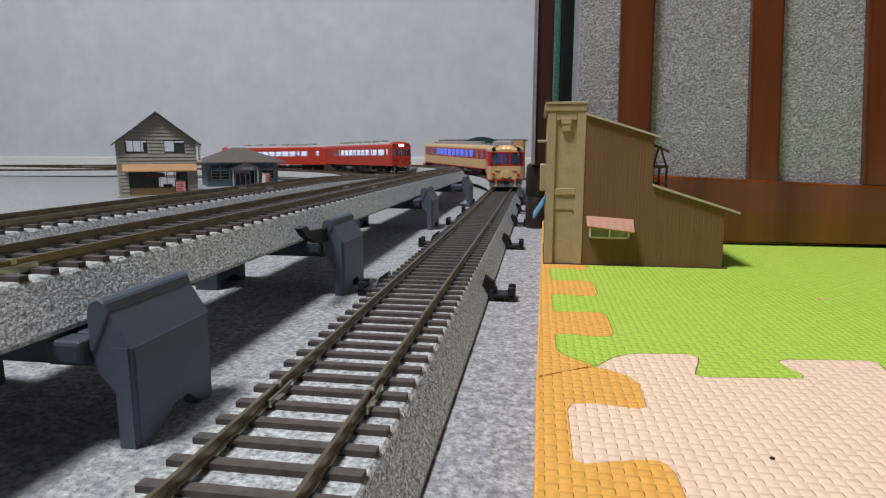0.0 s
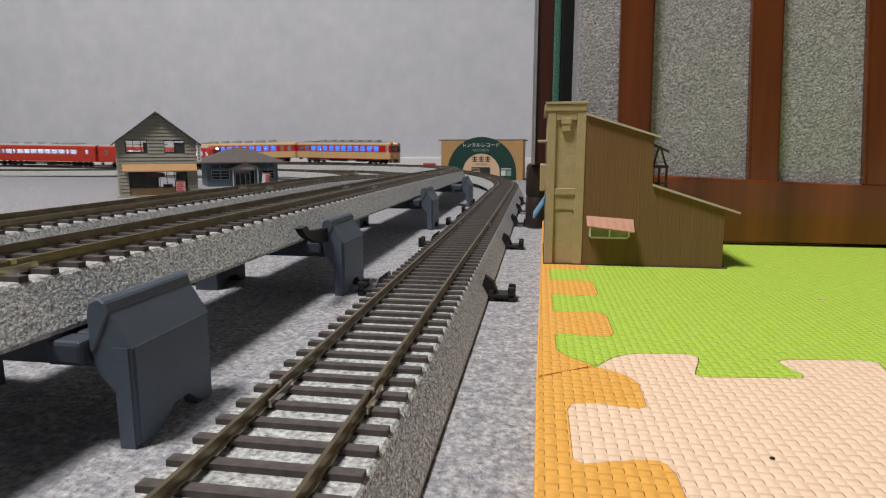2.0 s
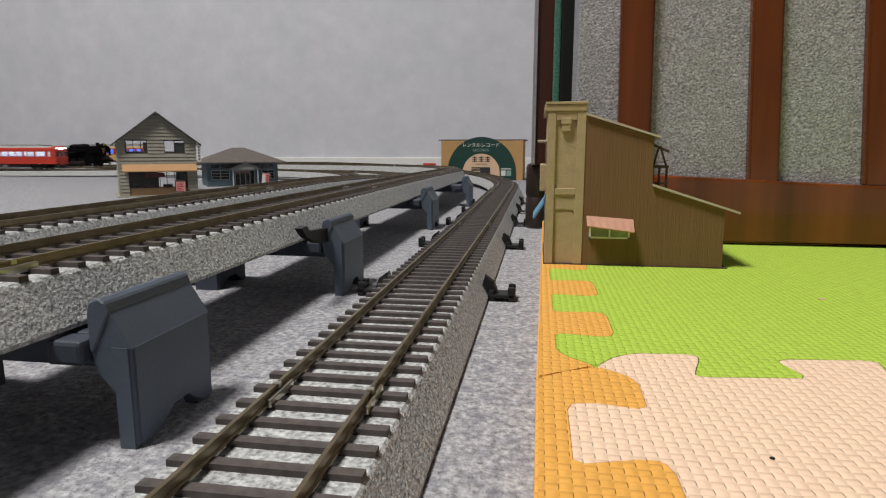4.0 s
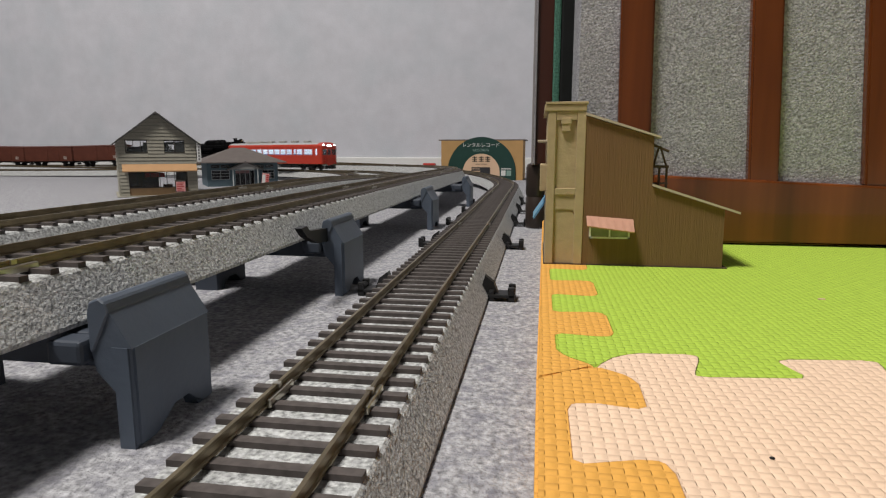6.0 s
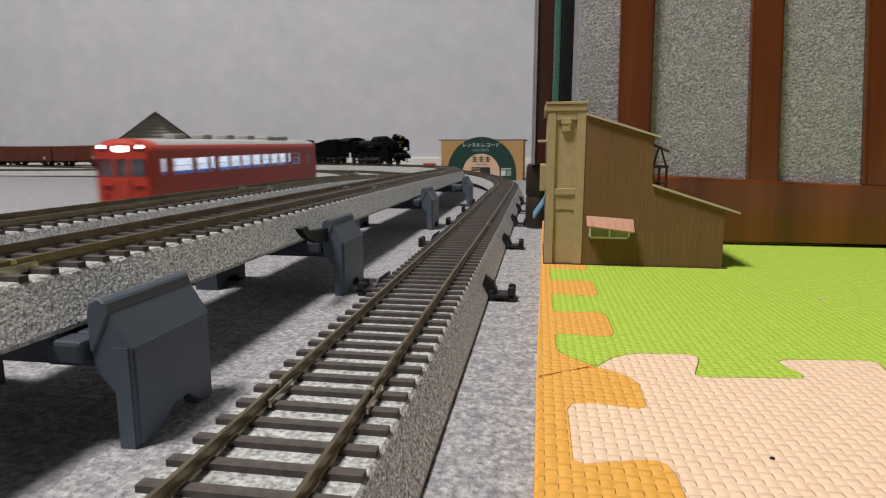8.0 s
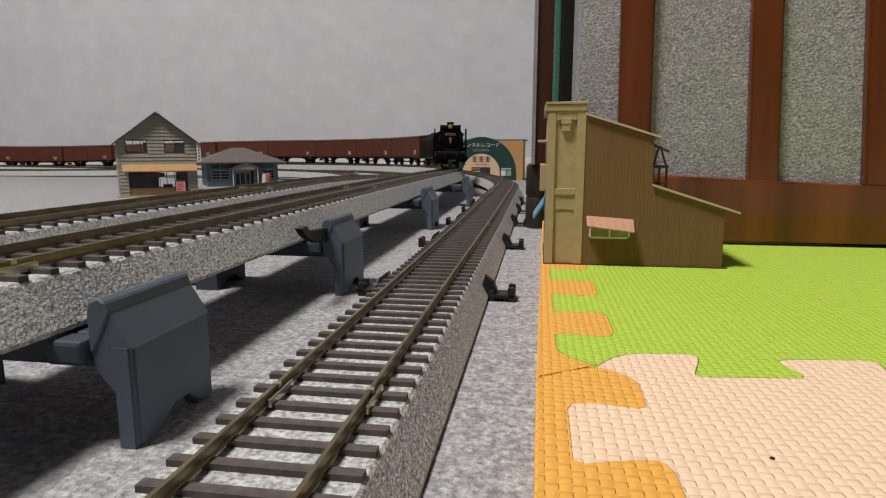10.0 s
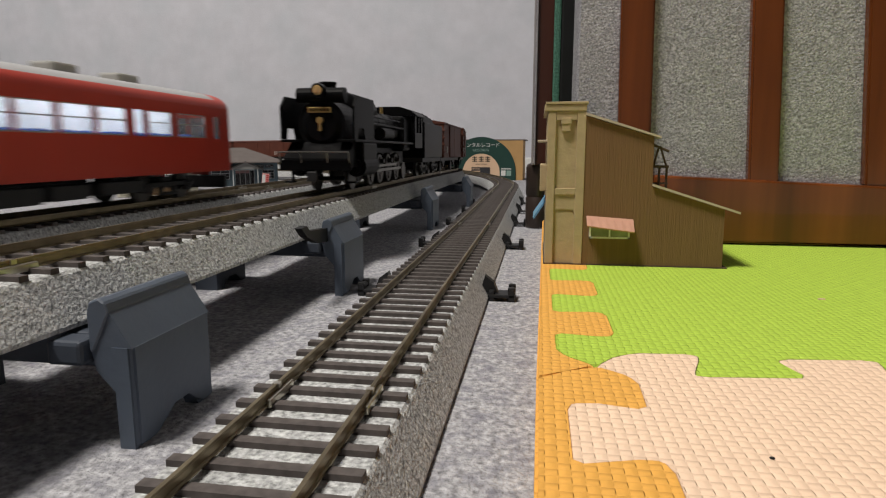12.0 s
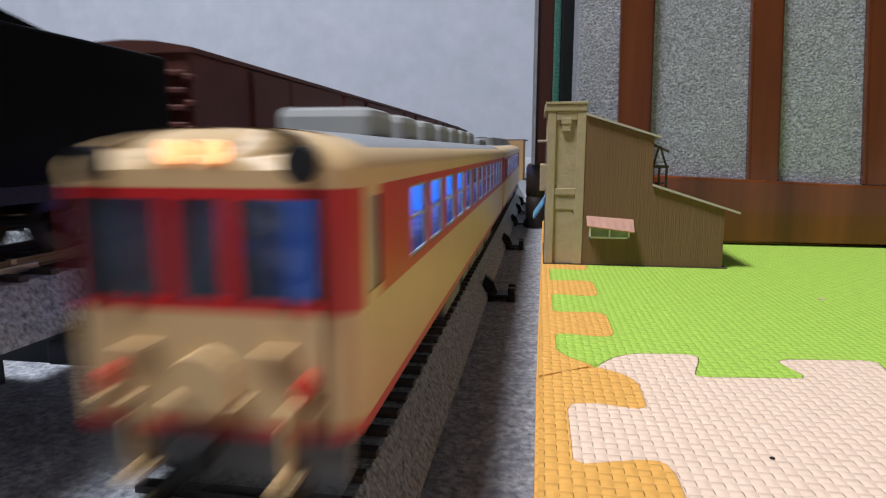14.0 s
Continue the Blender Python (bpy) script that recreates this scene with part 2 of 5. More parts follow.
RAIL = 0.0134
LOOPS = {
    "d": Loop(-0.0363, 0.634, 0.67, [(0.30, RAIL), (0.64, 0.0158), (1.5, 0.0280), (2.1, 0.0190)], near=0.066, last=0.46),
    "a": Loop(-0.1035, 0.550, 0.68, [(0.4, 0.0341), (1.4, 0.0270), (2.05, 0.0150)]),
    "b": Loop(-0.1680, 0.4815, 0.6985, [(0.4, 0.0330), (0.98, 0.0185), (1.4, RAIL)]),
    "c": Loop(-0.2350, 0.430, 0.69, [(0.30, 0.0130), (0.85, 0.0195), (1.3, 0.0185), (1.8, 0.0140)]),
}


def ribbon(loop, profile, s0, s1, step):
    """Sweep a cross-section (across, above the rail) along a loop."""
    bm = bmesh.new()
    n = max(2, int((s1 - s0) / step) + 1)
    rows = []
    for i in range(n):
        p, a = loop.at(s0 + (s1 - s0) * i / (n - 1))
        rows.append([bm.verts.new((p.x + math.cos(a) * u, p.y + math.sin(a) * u, p.z + w)) for u, w in profile])
    k = len(profile)
    for r0, r1 in zip(rows, rows[1:]):
        for j in range(k):
            bm.faces.new((r0[j], r0[(j + 1) % k], r1[(j + 1) % k], r1[j]))
    bm.faces.new(rows[0])
    bm.faces.new(rows[-1][::-1])
    return bm


def track(loop, label, s1):
    """Roadbed, two rails and sleepers."""
    base = empty("model_railway_track", label, "railway track", "loops of model railway track")
    low = -0.0128
    part("roadbed", ribbon(loop, [(-0.0192, low), (0.0192, low), (0.0192, low + 0.0008), (0.0147, -0.0037), (0.0141, -0.0031), (-0.0141, -0.0031), (-0.0147, -0.0037), (-0.0192, low + 0.0008)], -0.5, s1, 0.02), M["ballast"], base)
    for side in (-1, 1):
        u = side * 0.0085
        prof = [(u - 0.0006, -0.0022), (u + 0.0006, -0.0022), (u + 0.0006, -0.0019), (u + 0.00022, -0.0017), (u + 0.00022, -0.0006), (u + 0.00034, -0.0004), (u + 0.00034, 0),
                (u - 0.00034, 0), (u - 0.00034, -0.0004), (u - 0.00022, -0.0006), (u - 0.00022, -0.0017), (u - 0.0006, -0.0019)]
        part("rail", ribbon(loop, prof, -0.5, s1, 0.02), M["rail"], base)
    for k in range(5):
        for side in (-1, 1):
            q, a = loop.at(0.0958 + 0.246 * k)
            bm = bmesh.new()
            m = Matrix.Translation(q) @ Matrix.Rotation(a, 4, "Z")
            u = side * 0.0085
            box(bm, u - 0.0011, u + 0.0011, -0.0050, 0.0050, -0.0026, -0.0010, 0.0003, m=m)
            box(bm, u - 0.00062, u + 0.00062, -0.0006, 0.0006, -0.0008, 0.00012, m=m)
            part("rail_joiner", bm, M["joiner"], base)
    pitch = 0.00665
    bm = bmesh.new()
    box(bm, -0.0142, 0.0142, -0.0010, 0.0010, -0.0040, -0.0021)
    sleeper = link_mesh("sleeper", bm, M["sleeper"])
    data = sleeper.data
    bpy.data.objects.remove(sleeper)
    rest = bmesh.new()
    s = -0.2
    while s < s1:
        p, a = loop.at(s)
        m = Matrix.Translation(p) @ Matrix.Rotation(a, 4, "Z")
        if 0.04 < s < 0.04 + 300 * pitch * 0.33:
            ob = new("sleeper", data)
            ob.parent = base
            ob.matrix_basis = m
        else:
            box(rest, -0.0142, 0.0142, -0.0010, 0.0010, -0.0040, -0.0021, m=m)
        s += pitch
    tagged(part("sleeper_row", rest, M["sleeper"], base), kind="stuff")
    return base


track(LOOPS["d"], "single model railway track on grey ballast roadbed over felt", LOOPS["d"].length - 0.5)
track(LOOPS["a"], "model railway track on an elevated grey ballast roadbed", LOOPS["a"].length - 0.5)
track(LOOPS["b"], "inner model railway track on an elevated grey roadbed", LOOPS["b"].length - 0.5)
track(LOOPS["c"], "innermost model railway track lying on grey felt", LOOPS["c"].length - 0.5)

# ---- room ----
bm = bmesh.new()
box(bm, -4.0, 2.0, -2.5, 1.45, -0.02, 0.0)
tagged(link_mesh("floor", bm, M["carpet"]), "mottled grey felt carpet floor", "floor", kind="structure")
bm = bmesh.new()
box(bm, -4.0, 2.0, 1.45, 1.55, -0.02, 2.4)
tagged(link_mesh("wall_north", bm, M["wallpaper"]), "pale blue-grey wallpapered wall", "wall", kind="structure")
# the other walls and the ceiling are unseen, added to close the room
bm = bmesh.new()
box(bm, -4.1, -4.0, -2.5, 1.55, -0.02, 2.4)
tagged(link_mesh("wall_west", bm, M["unseen_room"]), "plain grey wall added out of view", "wall", kind="structure")
bm = bmesh.new()
box(bm, 2.0, 2.1, -2.5, 1.55, -0.02, 2.4)
tagged(link_mesh("wall_east", bm, M["unseen_room"]), "plain grey wall added out of view", "wall", kind="structure")
bm = bmesh.new()
box(bm, -4.1, 2.1, -2.6, -2.5, -0.02, 2.4)
tagged(link_mesh("wall_south", bm, M["unseen_room"]), "plain grey wall added out of view", "wall", kind="structure")
bm = bmesh.new()
box(bm, -4.1, 2.1, -2.6, 1.55, 2.4, 2.5)
tagged(link_mesh("ceiling", bm, M["unseen_room"]), "plain grey ceiling added out of view", "ceiling", kind="structure")
bm = bmesh.new()
box(bm, -4.0, 2.0, 1.442, 1.45, 0.0, 0.036, 0.002)
tagged(link_mesh("baseboard", bm, M["white_paint"]), "white painted baseboard along the wall", "baseboard", kind="structure")


# ---- viaduct piers under the two raised tracks ----
def pier(y, top=0.0200, dx=0.0, arm=True):
    """Blue-grey plastic pier: two legs with an arch between them, a stepped back, a steep shoulder under a ridge, and a crossbeam under both tracks."""
    p = empty("viaduct_pier", "blue-grey plastic viaduct pier with sloped shoulder", "bridge pier", "piers under the raised tracks")
    w = 0.0258
    arch = [(-w / 2, 0), (-w / 2 + 0.0062, 0), (-w / 2 + 0.0078, 0.0032), (-w / 2 + 0.0112, 0.0052), (w / 2 - 0.0092, 0.0052), (w / 2 - 0.0066, 0.0030), (w / 2 - 0.0050, 0), (w / 2, 0), (w / 2, top), (-w / 2, top)]
    bm = bmesh.new()
    prism(bm, [(a + y, b) for a, b in arch], "x", -0.0744, -0.0705)
    bmesh.ops.bevel(bm, geom=[e for e in bm.edges if abs(e.verts[0].co.x + 0.0705) < 1e-5 and abs(e.verts[1].co.x + 0.0705) < 1e-5 and max(v.co.z for v in e.verts) < top - 1e-5 or abs(e.verts[0].co.y - e.verts[1].co.y) < 1e-6 and abs(e.verts[0].co.x - e.verts[1].co.x) < 1e-6 and abs(e.verts[0].co.x + 0.0705) < 1e-5], offset=0.0009, segments=3, affect="EDGES")
    part("leg_block", bm, M["pier"], p)
    bm = bmesh.new()
    prism(bm, [(-0.0706, top - 0.00005), (-0.0748, top + 0.0068), (-0.0770, top + 0.0064), (-0.0786, top - 0.0010), (-0.0780, top - 0.0045), (-0.0745, top - 0.0085), (-0.0745, top - 0.00005)], "y", y - w / 2 + 0.00015, y + w / 2 - 0.00015)
    part("shoulder", bm, M["pier"], p)
    bm = bmesh.new()
    prism(bm, [(-0.0744, top + 0.0064), (-0.0750, top + 0.0082), (-0.0762, top + 0.0090), (-0.0782, top + 0.0082), (-0.0788, top + 0.0062), (-0.0788, top - 0.0008), (-0.0782, top - 0.0012)], "y", y - w / 2 - 0.0002, y + w / 2 + 0.0002)
    bmesh.ops.bevel(bm, geom=bm.edges[:], offset=0.0003, segments=1, affect="EDGES")
    part("ridge", bm, M["pier"], p)
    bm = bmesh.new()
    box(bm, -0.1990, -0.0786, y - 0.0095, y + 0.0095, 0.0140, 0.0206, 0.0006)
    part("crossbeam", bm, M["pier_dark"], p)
    bm = bmesh.new()
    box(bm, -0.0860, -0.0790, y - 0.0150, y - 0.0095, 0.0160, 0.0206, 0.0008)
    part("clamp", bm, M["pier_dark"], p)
    if arm:
        bm = bmesh.new()
        prism(bm, [(y - 0.0120, 0.0205), (y - 0.0230, 0.0215), (y - 0.0330, 0.0250), (y - 0.0375, 0.0285), (y - 0.0330, 0.0288), (y - 0.0300, 0.0268), (y - 0.0120, 0.0255)], "x", -0.0790, -0.0765)
        part("hook_arm", bm, M["black_plastic"], p)
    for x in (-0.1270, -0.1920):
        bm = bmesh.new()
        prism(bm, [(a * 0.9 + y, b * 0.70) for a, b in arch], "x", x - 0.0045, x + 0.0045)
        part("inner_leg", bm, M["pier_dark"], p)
    p.location.x = dx
    return p


def bracket(x, y, side):
    """Black track clip with a hinged wedge."""
    b = empty("track_clip", "small black plastic track clip beside the ballast", "track clip", "black clips along the single track")
    s = side
    bm = bmesh.new()
    box(bm, *sorted((x, x + s * 0.0098)), y - 0.0042, y + 0.0042, 0.0014, 0.0026, 0.0003)
    box(bm, *sorted((x + s * 0.0072, x + s * 0.0098)), y - 0.0042, y - 0.0022, 0.0, 0.0052, 0.0004)
    box(bm, *sorted((x + s * 0.0072, x + s * 0.0098)), y + 0.0022, y + 0.0042, 0.0, 0.0052, 0.0004)
    box(bm, *sorted((x + s * 0.0004, x + s * 0.0024)), y - 0.0040, y + 0.0040, 0.0, 0.0040, 0.0004)
    part("base", bm, M["black_plastic"], b)
    bm = bmesh.new()
    prism(bm, [(x - s * 0.0030, 0.0030), (x + s * 0.0036, 0.0026), (x + s * 0.0020, 0.0066), (x - s * 0.0012, 0.0090)], "y", y - 0.0018, y + 0.0018)
    part("wedge", bm, M["black_plastic"], b)
    bm = bmesh.new()
    cyl(bm, (x + s * 0.0086, y - 0.0044, 0.0034), (x + s * 0.0086, y + 0.0044, 0.0034), 0.0011, n=10)
    part("pin", bm, M["black_plastic"], b)
    return b


pier(0.1060, top=0.0192, arm=False)
pier(0.2250)
pier(0.4160, arm=False)
pier(0.5900, dx=0.0062, arm=False)
for y in (-0.12, -0.02):
    pier(y, arm=False)
for y in (0.2165, 0.3330, 0.4350, 0.5250, 0.6050):
    bracket(-0.0172, y, 1)
    bracket(-0.0562, y + 0.001, -1)


# piers under the back of the loops
def block_pier(loop, s):
    q, a = loop.at(s)
    o = empty("low_pier", "low grey plastic pier under the curved track", "bridge pier", "low piers under the back curve")
    bm = bmesh.new()
    top = q.z - 0.0128
    prism(bm, [(-0.0150, 0), (-0.0090, 0), (-0.0070, top * 0.5), (0.0070, top * 0.5), (0.0090, 0), (0.0150, 0), (0.0170, top), (-0.0170, top)], "y", -0.0080, 0.0080)
    part("pier_body", bm, M["pier"], o)
    bm = bmesh.new()
    box(bm, -0.0195, 0.0195, -0.0095, 0.0095, top - 0.0030, top - 0.0002, 0.0004)
    part("cap", bm, M["pier"], o)
    o.matrix_basis = Matrix.Translation((q.x, q.y, 0)) @ Matrix.Rotation(a, 4, "Z")
    return o


for s in (0.92, 1.08, 1.24, 1.40, 1.56, 1.72, 1.88, 2.04):
    block_pier(LOOPS["a"], s)
for s in (1.0, 1.16, 1.32, 1.48, 1.64, 1.80, 1.96):
    block_pier(LOOPS["d"], s)
for s in (0.86, 1.02, 1.18):
    block_pier(LOOPS["b"], s)


# ---- furniture: lattice-backed seat with grey upholstery ----
def seat_back():
    f = empty("wooden_seat_back", "red-brown wooden slatted seat back with grey upholstery", "furniture")
    bm = bmesh.new()
    box(bm, 0.0560, 0.9000, 0.3120, 0.3330, 0.0086, 0.0418, 0.0012)
    for v in bm.verts:
        v.co.z -= max(0.0, (v.co.x - 0.06)) * 0.045 if v.co.z > 0.03 else 0
    part("bottom_rail", bm, M["wood"], f)
    for x, w in ((0.0373, 0.0157), (0.0973, 0.0138), (0.1474, 0.0138), (0.2000, 0.0138), (0.2530, 0.0138), (0.3060, 0.0138)):
        bm = bmesh.new()
        k0, k1 = x * 0.5 * 0.06, -x * 0.5 * 0.20
        prism(bm, [(x + k0, 0.0370), (x + w + k0, 0.0370), (x + w + k1, 0.297), (x + k1, 0.297)], "y", 0.3135, 0.3190)
        bmesh.ops.bevel(bm, geom=bm.edges[:], offset=0.0010, segments=2, affect="EDGES")
        part("slat", bm, M["wood"], f)
    bm = bmesh.new()
    bmesh.ops.create_grid(bm, x_segments=120, y_segments=70, size=0.5)
    for v in bm.verts:
        xx, zz = 0.0185 + (v.co.x + 0.5) * 0.90, 0.0 + (v.co.y + 0.5) * 0.6
        d = 0.0012 * noise.noise((xx * 60, zz * 60, 0))
        v.co = Vector((xx, 0.3184 + d * 0.5, zz + 0.036))
    part("upholstery", bm, M["fabric"], f, "grey woven upholstery panel", smooth=True)
    bm = bmesh.new()
    box(bm, 0.0185, 0.9, 0.3340, 0.3900, 0.042, 0.62, 0.004)
    part("cushion_body", bm, M["fabric"], f)
    return f


def corner_post():
    f = empty("corner_post", "dark varnished wooden post on a round foot", "post")
    bm = bmesh.new()
    box(bm, -0.0038, 0.0078, 0.4200, 0.4400, 0.0440, 0.62, 0.0008)
    part("post", bm, M["dark_wood"], f)
    bm = bmesh.new()
    box(bm, -0.0055, -0.0040, 0.4190, 0.4260, 0.0440, 0.62, 0.0003)
    box(bm, -0.0037, -0.0029, 0.4180, 0.4200, 0.0440, 0.62, 0.0002)
    part("edge_strip", bm, M["edge_grey"], f, "pale grey edge strip")
    bm = bmesh.new()
    rings = [[bm.verts.new((-0.0010 + r * math.cos(k * math.pi / 14), 0.4290 + r * math.sin(k * math.pi / 14), z)) for k in range(28)]
             for z, r in ((0.0, 0.0074), (0.0010, 0.0078), (0.0210, 0.0078), (0.0216, 0.0073), (0.0226, 0.0073), (0.0232, 0.0078), (0.0420, 0.0078), (0.0442, 0.0070), (0.0450, 0.0052))]
    for r0, r1 in zip(rings, rings[1:]):
        for k in range(28):
            bm.faces.new((r0[k], r0[(k + 1) % 28], r1[(k + 1) % 28], r1[k]))
    bm.faces.new(rings[0][::-1]), bm.faces.new(rings[-1])
    part("foot", bm, M["foot_brown"], f, "dark brown round foot", smooth=True)
    return f


def curtain():
    f = empty("velvet_curtain", "green velvet cloth edge beside a black slab for the dark gap", "curtain")
    bm = bmesh.new()
    box(bm, 0.0072, 0.0115, 0.4000, 0.4120, 0.03, 0.62, 0.0012)
    part("green_edge", bm, M["velvet"], f)
    # near-black slab standing in for the dark gap beside the upholstery
    bm = bmesh.new()
    box(bm, 0.0116, 0.0260, 0.4000, 0.4110, 0.03, 0.62, 0.0012)
    part("dark_gap_slab", bm, M["gap_black"], f)
    return f


seat_back()
corner_post()
curtain()


# ---- jigsaw foam mats ----
T = 0.0080


def mat(name, label, poly, m):
    bm = bmesh.new()
    prism(bm, poly, "z", 0.0, T)
    bmesh.ops.bevel(bm, geom=[e for e in bm.edges if e.verts[0].co.z > T - 1e-5 and e.verts[1].co.z > T - 1e-5], offset=0.0005, segments=2, affect="EDGES")
    bmesh.ops.triangulate(bm, faces=bm.faces[:])
    return tagged(link_mesh(name, bm, m), label, "foam mat", "interlocking foam mats")


def teeth_x(y0, pitch, count, base, depth, neck, wide):
    """Points of dovetail teeth that stand out towards +x from the line x = base, going along +y."""
    out = []
    for k in range(count):
        c = y0 + k * pitch
        out += [(base, c - neck / 2), (base + depth * 0.80, c - wide / 2), (base + depth, c - wide / 2 + 0.0025), (base + depth, c + wide / 2 - 0.0025), (base + depth * 0.80, c + wide / 2), (base, c + neck / 2)]
    return out


def teeth_y(x0, pitch, count, base, depth, neck, wide):
    out = []
    for k in range(count):
        c = x0 + k * pitch
        out += [(c - neck / 2, base), (c - wide / 2, base + depth * 0.75), (c - wide / 2 + 0.0015, base + depth), (c + wide / 2 - 0.0015, base + depth), (c + wide / 2, base + depth * 0.75), (c + neck / 2, base)]
    return out


GAP = 0.00012
def rounded(pts):
    """Cut the corners of an open line once."""
    out = [pts[0]]
    for (ax, ay), (bx, by) in zip(pts, pts[1:]):
        k = min(0.30, 0.0022 / max(1e-6, math.hypot(bx - ax, by - ay)))
        out += [(ax + (bx - ax) * k, ay + (by - ay) * k), (bx + (ax - bx) * k, by + (ay - by) * k)]
    return out + [pts[-1]]


# the corner where the two borders meet the two mats
MEET = (0.0131, 0.1282)
edge_near = rounded([(0.0056, -0.30)] + teeth_x(-0.0027, 0.0402, 3, 0.0056, 0.0154, 0.0135, 0.0240) + [(0.0056, 0.1072), (0.0085, 0.1088), (0.0133, 0.1083), (0.0208, 0.1058), (0.0212, 0.1215), (0.0172, 0.1252), MEET])
edge_far = rounded([MEET, (0.0096, 0.1316), (0.0046, 0.1360)] + teeth_x(0.1616, 0.0431, 6, 0.0045, 0.0158, 0.0190, 0.0255) + [(0.0045, 0.405)])
join = [(0.0005, 0.1196), (0.0065, 0.1248)]
mat("foam_mat_border", "orange foam mat border strip with interlocking teeth", [(0.0000, -0.30)] + edge_near + join[::-1], M["mat_orange"])
mat("foam_mat_border", "orange foam mat border strip with interlocking teeth", [(x, y + GAP) for x, y in join] + [(x - GAP, y + GAP) for x, y in edge_far] + [(0.0030, 0.405)], M["mat_orange"])
seam = rounded([MEET, (0.0185, 0.1362), (0.0215, 0.1382), (0.0361, 0.1402), (0.0372, 0.1366), (0.0321, 0.1266), (0.0333, 0.1246)] + [(x, y + max(0.0, x - 0.033) * 0.12) for x, y in teeth_y(0.0637, 0.0377, 14, 0.1246, 0.0125, 0.0142, 0.0232)])
cream = [(x + GAP, y) for x, y in edge_near] + [(x + GAP, y - GAP) for x, y in seam[1:]] + [(0.60, 0.193), (0.60, -0.30)]
mat("foam_mat", "cream foam play mat with embossed weave texture", cream, M["mat_cream"])
green = [(0.60, 0.193 + GAP)] + [(x, y + GAP) for x, y in seam[:0:-1]] + [(x + GAP, y + 2 * GAP) for x, y in edge_far] + [(0.60, 0.405)]
mat("foam_mat", "bright green foam play mat with embossed weave texture", green, M["mat_green"])
bm = bmesh.new()
bmesh.ops.create_icosphere(bm, subdivisions=2, radius=0.0004, matrix=Matrix.Translation((0.0358, 0.0916, T + 0.0002)) @ Matrix.Diagonal((1, 0.8, 0.5, 1)))
tagged(link_mesh("crumb", bm, M["coal"]), "tiny dark crumb on the cream mat", "crumb")
bm = bmesh.new()
box(bm, 0.0868, 0.0888, 0.1990, 0.1996, T, T + 0.0004, m=None)
tagged(link_mesh("lint", bm, M["mat_cream"]), "pale fibre of lint on the mat", "lint")


